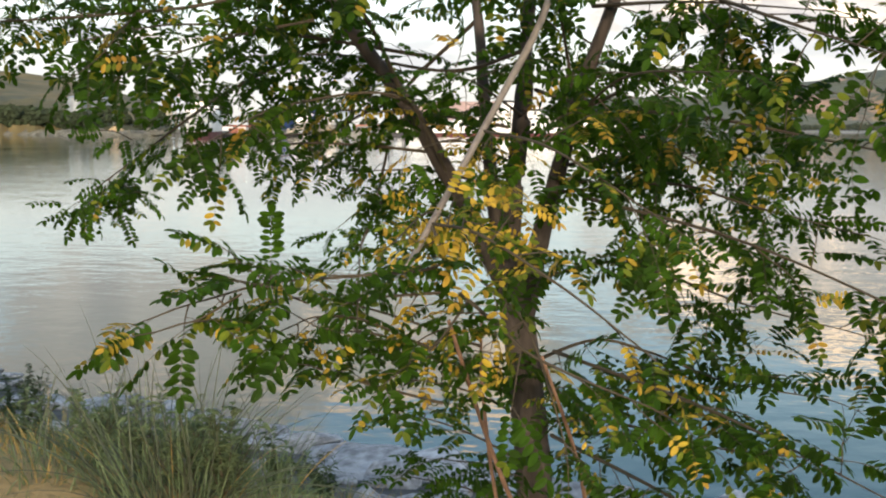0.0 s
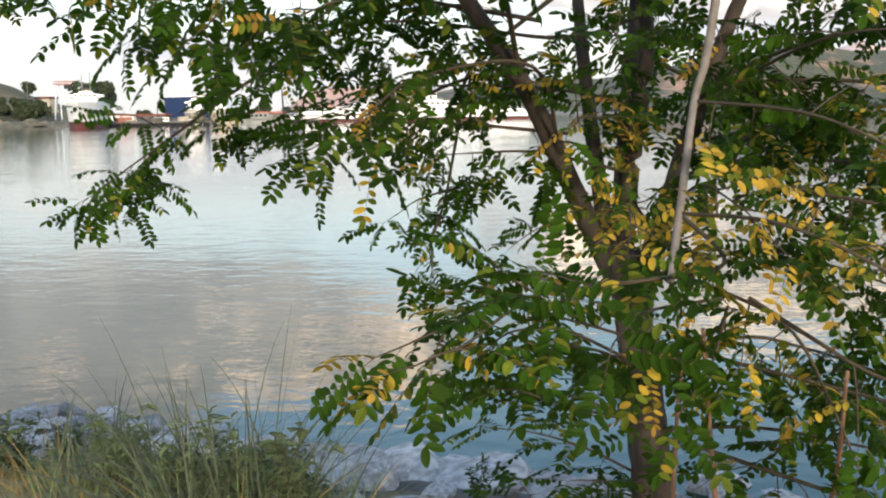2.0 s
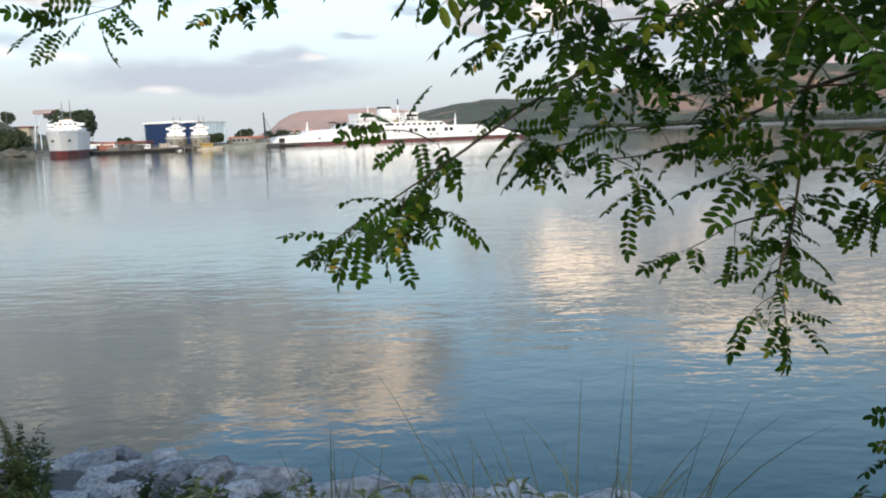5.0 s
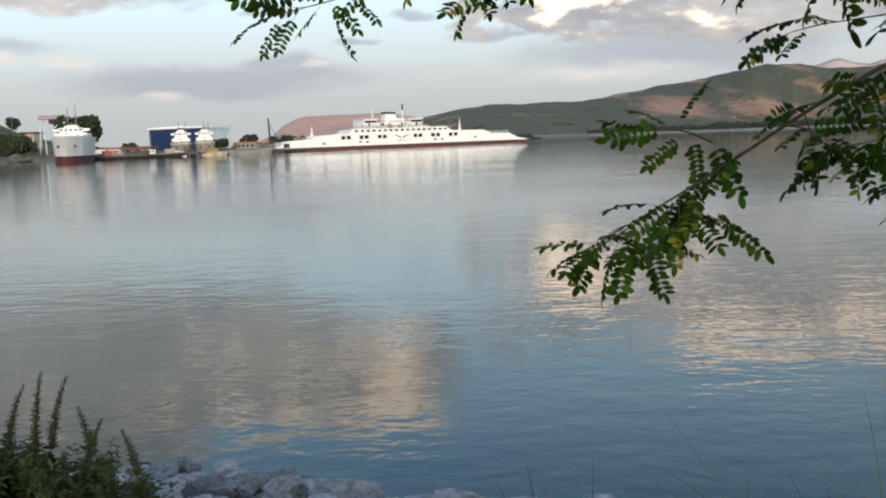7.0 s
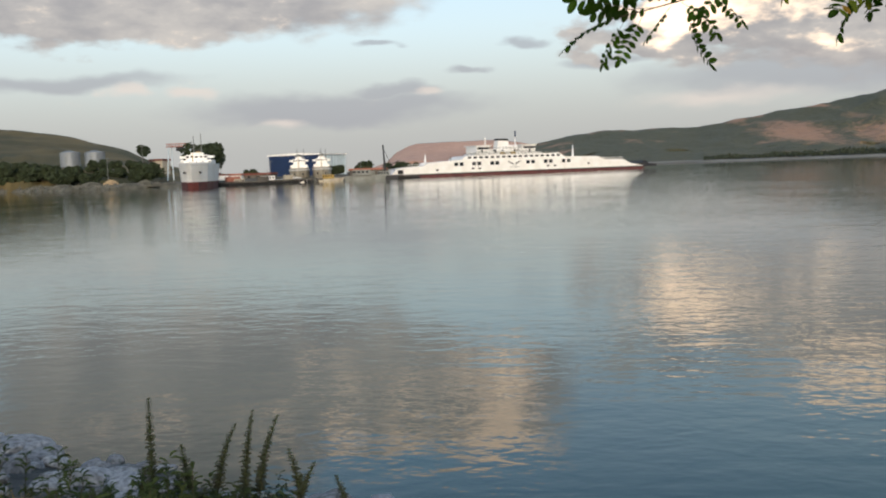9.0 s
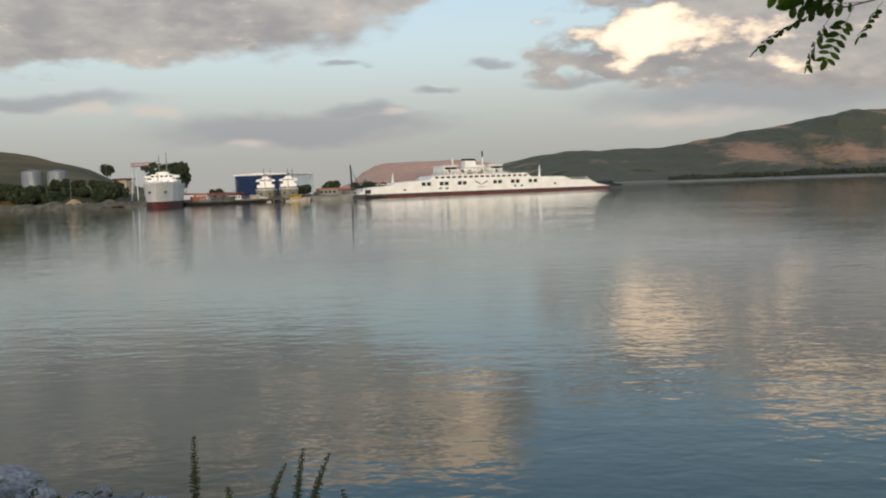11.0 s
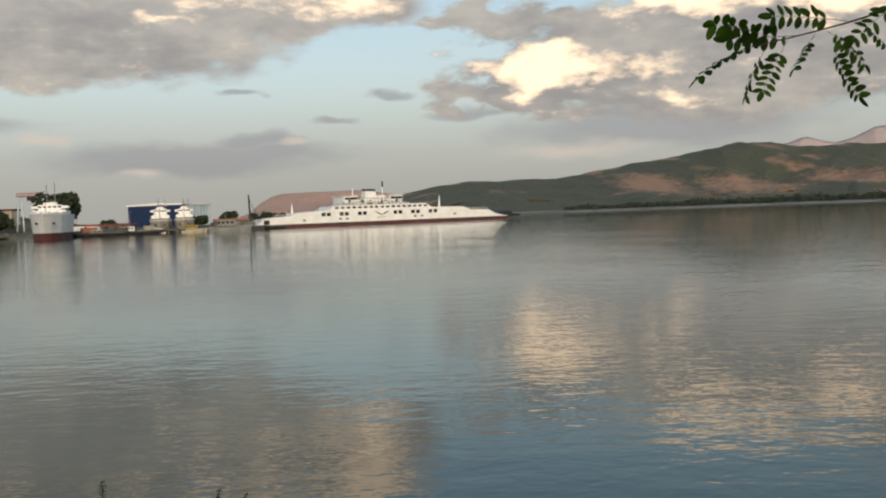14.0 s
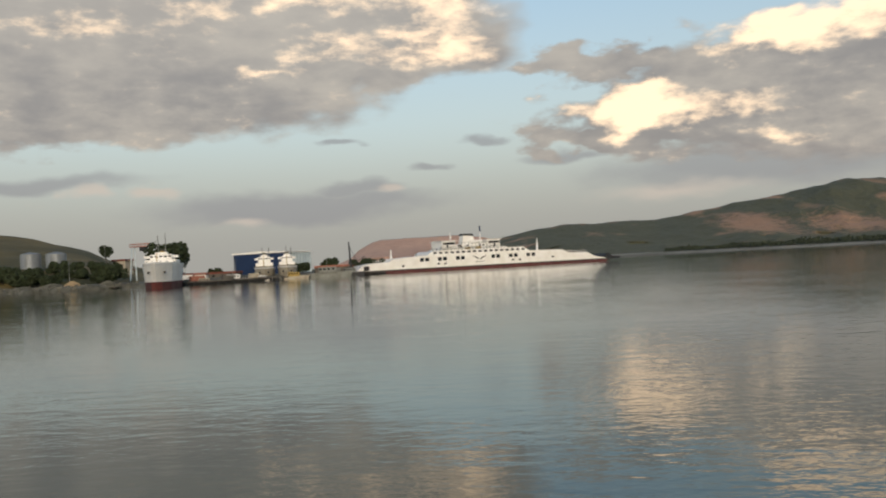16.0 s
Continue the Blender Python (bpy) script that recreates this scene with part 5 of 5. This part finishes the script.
def make_mound(x, y, wide, h, mat, seed, label):
    s = Soup()
    rings = [(1.0, -0.6), (0.75, 0.3 * h), (0.45, 0.72 * h), (0.15, h)]
    for r, z in rings:
        for k in range(16):
            a = k * math.pi / 8
            rr = r * wide * (1 + 0.22 * smooth_noise(math.cos(a) * 2, math.sin(a) * 2 + r, 1.0, seed))
            s.v.append(Vector((math.cos(a) * rr, math.sin(a) * rr * 0.6, z + 0.12 * h * smooth_noise(k, r * 3, 1.3, seed))))
    s.f = [(i * 16 + k, i * 16 + (k + 1) % 16, i * 16 + 16 + (k + 1) % 16, i * 16 + 16 + k) for i in range(3) for k in range(16)] + [tuple(48 + k for k in range(16))]
    s.m = [0] * len(s.f)
    ob = new("rubble_mound", s.mesh("rubble_mound", mat))
    ob.matrix_world = pose(x, y, 1.2)
    tagged(ob, label, "mound", "rubble mounds")


make_mound(-207, 386, 8, 2.2, M_RUBBLE, 3, "grey heap of broken stone on the shore")
make_mound(-199, 388, 5, 2.9, M_STRAWY, 4, "tan heap of sand on the shore")
make_mound(-220, 386, 7, 1.5, M_RUBBLE, 5, "grey heap of broken stone on the shore")
make_mound(-187, 396, 6, 2.2, M_RUBBLE, 6, "dark heap of rubble on the shore")
pole = thing("derrick", pose(-85.8, 432, 2), "black lattice derrick standing on the quay", "derrick")
rod("mast", (0, 0, 0), (-0.6, 0, 13.8), 0.55, 0.3, M_BLACK, pole)
rod("stay", (-0.5, 0, 12), (4.5, 2, 0.5), 0.1, 0.1, M_BLACK, pole)
rod("jib", (0, 0, 2.5), (6.5, 1.5, 6.5), 0.25, 0.15, M_BLACK, pole)
for i, (px, py, top) in enumerate(((-196.5, 415, 19), (-158.5, 404, 13), (-155.6, 406, 11), (-141, 432, 10), (-214, 415, 14))):
    lp = thing("lamp_post", pose(px, py, 2), "slim grey lamp post on the harbour front", "lamp post", "harbour lamp posts")
    rod("post", (0, 0, 0), (0, 0, top - 2), 0.18, 0.09, M_GREYHULL, lp)
    block("lamp_head", -0.8, 0.8, -0.2, 0.2, top - 2.05, top - 1.8, M_GREYHULL, lp)


# ---- weeds and grass on the near bank ----
def ground_at(x, y):
    return bank_height(x, y) + 0.10 * smooth_noise(x, y, 0.6, 1) + 0.025 * smooth_noise(x, y, 3.0, 2)


def blade(soup, root, way, length, width, bend, rng, mat=0, steps=5):
    """A narrow arching blade, two faces wide at the foot and pointed."""
    side = way.cross(Vector((0, 0, 1)))
    side = side.normalized() if side.length > 0.05 else Vector((1, 0, 0))
    spin = rng.uniform(-0.8, 0.8)
    p, d, rows = root.copy(), way.normalized(), []
    for i in range(steps + 1):
        w = width * (1 - (i / steps) ** 1.6) + 0.0004
        sd = (Matrix.Rotation(spin, 3, d) @ side) * w
        rows.append((p - sd, p + sd))
        d = (d + Vector((way.x, way.y, 0)) * bend / steps + Vector((0, 0, -bend * 0.55 * i / steps / steps))).normalized()
        p = p + d * (length / steps)
    soup.add([v for r in rows for v in r], [(2 * i, 2 * i + 1, 2 * i + 3, 2 * i + 2) for i in range(steps)], [mat] * steps)


def make_grass_clump(x, y, n, height, spread, seed, label, thin=0.002, straw=0.02, stems=0.03):
    rng = random.Random(seed)
    g = thing("grass_clump", pose(x, y, ground_at(x, y)), label, "grass", "tall grass clumps")
    s, culms = Soup(), Soup()
    n = int(n * 1.8)
    for i in range(n):
        a, r = rng.uniform(0, 6.283), spread * 0.35 * math.sqrt(rng.random())
        tall = i < n * stems
        lean = rng.uniform(0.05, 0.5) if tall else rng.uniform(0.05, 0.9)
        way = Vector((math.cos(a) * lean + rng.gauss(0, 0.2), math.sin(a) * lean + rng.gauss(0, 0.2), 1))
        root = Vector((math.cos(a) * r, math.sin(a) * r, -0.05))
        blade(culms if tall else s, root, way, height * (rng.uniform(0.7, 1.1) if tall else rng.uniform(0.2, 0.66)), thin * rng.uniform(0.7, 1.5) * (2.1 if tall else 1), rng.uniform(0.5, 2.0) * (1.7 if tall else 0.8), rng, 0 if tall else 1 if rng.random() < straw else 0, 7)
    ob = new("sward", s.mesh("sward", [M_BLADE, M_STRAW]))
    ob.parent = g
    tagged(ob, kind="stuff")
    ob = new("stemwork", culms.mesh("stemwork", M_REED))
    ob.parent = g
    tagged(ob, "dark arching grass stems", kind="stuff")


def herb_leaf(s, at, way, ln, wd, rng, mat=0):
    side = way.cross(Vector((0, 0, 1)))
    side = (side.normalized() if side.length > 0.05 else Vector((1, 0, 0))) * wd
    up = Vector((0, 0, 1)) * ln * 0.12
    s.add([at, at + way * ln * 0.4 + side + up, at + way * ln * 0.8 + side * 0.6, at + way * ln - up * 1.6, at + way * ln * 0.8 - side * 0.6, at + way * ln * 0.4 - side + up, at + way * ln * 0.5],
          [(0, 1, 6), (1, 2, 6), (2, 3, 6), (3, 4, 6), (4, 5, 6), (5, 0, 6)], [mat] * 6)


def make_spike_weed(x, y, top, spike, seed, label="tall green weed with a narrow seed spike on the bank"):
    rng = random.Random(seed)
    z = ground_at(x, y)
    h = top - z
    lean = Vector((rng.uniform(-0.16, 0.2), rng.uniform(-0.06, 0.06), 0)) * h
    w = thing("spike_weed", pose(x - lean.x * 0.8, y - lean.y * 0.8, z), label, "weed", "spiked weeds on the bank")
    line = [Vector((0, 0, -0.05)) + lean * (t ** 3) + Vector((0, 0, h * t + 0.05 * t)) for t in np.linspace(0, 1, 9)]
    s = Soup()
    s.tube(line, 0.006, 0.002, 6)
    ob = new("stalk", s.mesh("stalk", M_WEED, smooth=True))
    ob.parent = w

    def on(t):
        return lean * (t ** 3) + Vector((0, 0, h * t))
    c = Soup()
    spike = min(spike * 1.35, h * 0.75)
    t0 = 1 - spike / h
    rounds = int(spike / 0.016)
    for i in range(rounds):
        t = t0 + (1 - t0) * i / rounds
        size = 0.036 * (1 - 0.75 * (i / rounds) ** 1.5) + 0.006
        for k in range(6):
            a = k * 1.047 + i * 0.5 + rng.uniform(-0.2, 0.2)
            d = Vector((math.cos(a), math.sin(a), rng.uniform(0.3, 0.9))).normalized()
            herb_leaf(c, on(t), d, size * rng.uniform(0.8, 1.5), size * 0.32, rng)
    ob = new("seed_spike", c.mesh("seed_spike", M_SEED))
    tagged(ob, "dark seed spike").parent = w
    lv = Soup()
    for i in range(int(60 + h * 60)):
        t = rng.uniform(0.03, t0 * 0.9)
        a = rng.uniform(0, 6.283)
        herb_leaf(lv, on(t), Vector((math.cos(a), math.sin(a), rng.uniform(0.0, 0.8))).normalized(), rng.uniform(0.06, 0.16) * (1.15 - 0.6 * t), rng.uniform(0.009, 0.02), rng)
    for _ in range(int(9 + h * 8)):
        t = rng.uniform(0.05, t0 * 0.7)
        a = rng.uniform(0, 6.283)
        d = Vector((math.cos(a), math.sin(a), 0.9)).normalized()
        ln = rng.uniform(0.12, 0.26)
        lv.tube([on(t), on(t) + d * ln], 0.002, 0.001, 4)
        for _k in range(12):
            aa = rng.uniform(0, 6.283)
            herb_leaf(lv, on(t) + d * ln * rng.uniform(0.2, 1), Vector((math.cos(aa), math.sin(aa), 0.5)).normalized(), rng.uniform(0.03, 0.09), rng.uniform(0.006, 0.013), rng)
    ob = new("foliage", lv.mesh("foliage", M_WEED))
    tagged(ob, kind="stuff").parent = w


def make_herb(x, y, h, wide, seed, mat, label="low leafy green weed between the stones"):
    rng = random.Random(seed)
    w = thing("weed", pose(x, y, ground_at(x, y)), label, "weed", "low weeds on the bank")
    st, lv = Soup(), Soup()
    for _ in range(rng.randint(6, 11)):
        a, lean = rng.uniform(0, 6.283), rng.uniform(0.1, 0.7)
        d = Vector((math.cos(a) * lean * wide / h, math.sin(a) * lean * wide / h, 1)).normalized()
        ln = h * rng.uniform(0.5, 1.05)
        st.tube([Vector((0, 0, -0.04)), d * ln * 0.5, d * ln + Vector((0, 0, -0.02))], 0.003, 0.0012, 4)
        for k in range(int(ln / 0.014)):
            aa = rng.uniform(0, 6.283)
            herb_leaf(lv, d * ln * rng.uniform(0.12, 1.0), Vector((math.cos(aa), math.sin(aa), rng.uniform(-0.1, 0.9))).normalized(), rng.uniform(0.03, 0.085), rng.uniform(0.007, 0.016), rng)
    a, b = new("stemwork", st.mesh("stemwork", M_TWIG)), new("foliage", lv.mesh("foliage", mat))
    a.parent = b.parent = w
    tagged(a, kind="stuff"), tagged(b, kind="stuff")


def make_bank_plants():
    make_grass_clump(-0.4, 4.4, 260, 0.92, 0.8, 31, "tall grey-green arching grass clump on the bank", stems=0.2)
    make_grass_clump(-0.75, 4.75, 190, 0.8, 0.8, 32, "tall grey-green arching grass clump on the bank")
    make_grass_clump(-0.05, 4.6, 110, 0.7, 0.5, 33, "grey-green grass clump beside the tree")
    make_grass_clump(-1.3, 5.3, 170, 0.65, 0.8, 34, "grey-green grass clump on the bank")
    make_grass_clump(-1.9, 5.9, 150, 0.5, 0.7, 35, "half-dry grass clump on the bank", straw=0.6)
    make_grass_clump(-1.15, 4.6, 150, 0.55, 0.8, 37, "tall grey-green arching grass clump on the bank", straw=0.25)
    make_grass_clump(-0.9, 5.4, 180, 0.45, 0.5, 36, "half-dry grass clump on the bank", straw=0.6)
    for i, (x, y, top, spike) in enumerate(((-4.67, 7.11, 3.25, 0.42), (-4.53, 7.2, 2.96, 0.2), (-4.3, 7.35, 3.04, 0.3), (-4.2, 7.4, 3.1, 0.38),
                                            (-4.1, 7.5, 3.05, 0.36), (-3.98, 7.45, 2.86, 0.2), (-3.86, 7.4, 2.8, 0.2), (-3.68, 7.35, 2.74, 0.22), (-4.82, 7.3, 2.8, 0.12),
                                            (-5.05, 7.15, 2.72, 0.1), (-5.3, 7.2, 2.66, 0.1), (-5.55, 7.1, 2.68, 0.12), (-4.42, 7.2, 2.72, 0.1), (-4.0, 7.2, 2.66, 0.1), (-4.7, 7.5, 2.7, 0.1))):
        make_spike_weed(x, y, top, spike, 50 + i)
    for i, (x, y, h) in enumerate(((-0.4, 4.5, 0.5), (-0.15, 4.4, 0.42), (-0.7, 4.6, 0.46), (-0.55, 4.9, 0.4), (-1.0, 4.8, 0.42), (-0.3, 4.85, 0.4), (-1.2, 5.2, 0.4))):
        make_herb(x, y, h, h * 0.9, 240 + i, M_BLADE, "bushy grey-green weed among the tall grass")
    for i in range(22):
        a = i * 2.4
        make_herb(-4.5 + 1.1 * math.cos(a) * (i % 5 + 1) / 5, 7.0 + 0.45 * math.sin(a), 0.5 + 0.03 * (i % 6), 0.44, 260 + i, M_WEED, "leafy green weed below the tall spikes")
    rng = random.Random(77)
    for i in range(46):
        x = rng.uniform(-7.5, -0.2)
        d = rng.uniform(3.0, 7.2)
        make_herb(x, shore(x) - d, rng.uniform(0.22, 0.5), rng.uniform(0.2, 0.4), 100 + i, M_WEED if rng.random() < 0.75 else M_BLADE)
    for i, (x, y, h) in enumerate(((-4.5, 9.6, 0.75), (-4.75, 9.8, 0.65), (-5.4, 11.3, 0.8), (-5.7, 11.5, 0.7), (-3.0, 8.6, 0.5), (-2.2, 8.2, 0.5), (0.6, 9.6, 0.5), (-1.0, 8.9, 0.45))):
        make_herb(x, y, h, h * 0.7, 180 + i, M_WEED, "bushy dark green weed on the stony bank")
    # short turf, half dry
    s = Soup()
    for _ in range(15000):
        x, d = rng.uniform(-9, 3.5), rng.uniform(3.6, 9.6)
        if rng.random() > 0.75 + 0.5 * smooth_noise(x, d, 0.8, 9):
            continue
        y = shore(x) - d
        a = rng.uniform(0, 6.283)
        way = Vector((math.cos(a) * 0.5, math.sin(a) * 0.5, 1))
        dry = smooth_noise(x, d, 0.5, 6) > -0.2
        blade(s, Vector((x, y, ground_at(x, y) - 0.01)), way, rng.uniform(0.06, 0.2), rng.uniform(0.0015, 0.004), 0.6, rng, 1 if dry else 0, 2)
    tagged(new("turf", s.mesh("turf", [M_BLADE, M_STRAW])), "short half-dry grass on the earth bank", "grass", kind="stuff")
    # fallen leaves
    s = Soup()
    for _ in range(500):
        x, y = rng.uniform(-2.5, 3), rng.uniform(3.0, 7.5)
        a = rng.uniform(0, 6.283)
        herb_leaf(s, Vector((x, y, ground_at(x, y) + 0.012)), Vector((math.cos(a), math.sin(a), 0)), rng.uniform(0.03, 0.05), 0.009, rng)
    tagged(new("fallen_leaves", s.mesh("fallen_leaves", M_GOLD)), "small yellow leaves fallen on the bank", "leaves", kind="stuff")


make_bank_plants()


# ---- stones along the water ----
def stone_mesh(seed):
    bm = bmesh.new()
    bmesh.ops.create_icosphere(bm, subdivisions=2, radius=1)
    rng = random.Random(seed)
    cuts = [(Vector((rng.gauss(0, 1), rng.gauss(0, 1), rng.gauss(0, 0.8))).normalized(), rng.uniform(0.5, 0.85)) for _ in range(7)]
    for v in bm.verts:
        for n, d in cuts:
            k = v.co.dot(n) - d
            if k > 0:
                v.co -= n * k * 0.9
        v.co *= 1 + 0.09 * noise.noise(v.co * 2.3 + Vector((seed, 0, 0)))
        v.co.z *= 0.62
    me = bpy.data.meshes.new("stone")
    bm.to_mesh(me)
    bm.free()
    me.materials.append(M_STONE)
    return me


def make_stones():
    rng = random.Random(5)
    kinds = [stone_mesh(i) for i in range(9)]
    bank = thing("stone_bank", pose(-3, 12, 0), "grey rough boulders piled along the water's edge", "stones", kind="structure")

    def put(x, y, r, z=None, flat=1.0):
        ob = new("stone", rng.choice(kinds))
        z = ground_at(x, y) if z is None else z
        ob.matrix_world = pose(x, y, z + r * 0.12 * flat, rng.uniform(-14, 14), rng.uniform(-14, 14), rng.uniform(0, 360)) @ Matrix.Diagonal((r * rng.uniform(0.8, 1.35), r * rng.uniform(0.75, 1.1), r * flat * rng.uniform(0.8, 1.2), 1))
        under(ob, bank)
    for x, y, r, flat in ((-0.45, 11.6, 0.34, 1.0), (-0.57, 10.25, 0.42, 0.8), (-1.84, 12.4, 0.36, 0.9), (-3.75, 12.55, 0.34, 1.3), (-3.2, 12.3, 0.5, 0.7), (0.2, 11.5, 0.5, 0.6), (0.9, 11.3, 0.45, 0.6), (-1.2, 11.0, 0.6, 0.55), (-1.0, 11.9, 0.4, 0.7), (-0.1, 12.0, 0.3, 0.6), (-11.3, 16.4, 0.6, 0.5), (-10.8, 16.0, 0.4, 0.6),
                          (-1.34, 11.5, 0.7, 0.4), (-0.65, 11.3, 0.65, 0.42), (0.3, 11.4, 0.6, 0.45), (0.5, 10.7, 0.75, 0.4), (-0.1, 10.95, 0.6, 0.4), (0.9, 11.35, 0.42, 0.6), (-1.7, 12.2, 0.45, 0.55), (-3.9, 13.3, 0.3, 0.9), (-3.4, 12.75, 0.42, 0.5), (-4.4, 12.7, 0.38, 0.6), (-5.6, 13.4, 0.4, 0.6), (1.4, 10.6, 0.7, 0.4), (-0.9, 10.5, 0.7, 0.4), (-2.1, 11.4, 0.65, 0.45)):
        put(x, y, r, flat=flat)
    for _ in range(285):
        x = rng.uniform(-12.5, 4.5)
        d = rng.uniform(-0.35, 3.9) if rng.random() < 0.85 else rng.uniform(3.5, 5.5)
        put(x, shore(x) - d, rng.uniform(0.1, 0.3) * (1.1 if d < 2.5 else 0.9), flat=rng.uniform(0.55, 1.05))


make_stones()
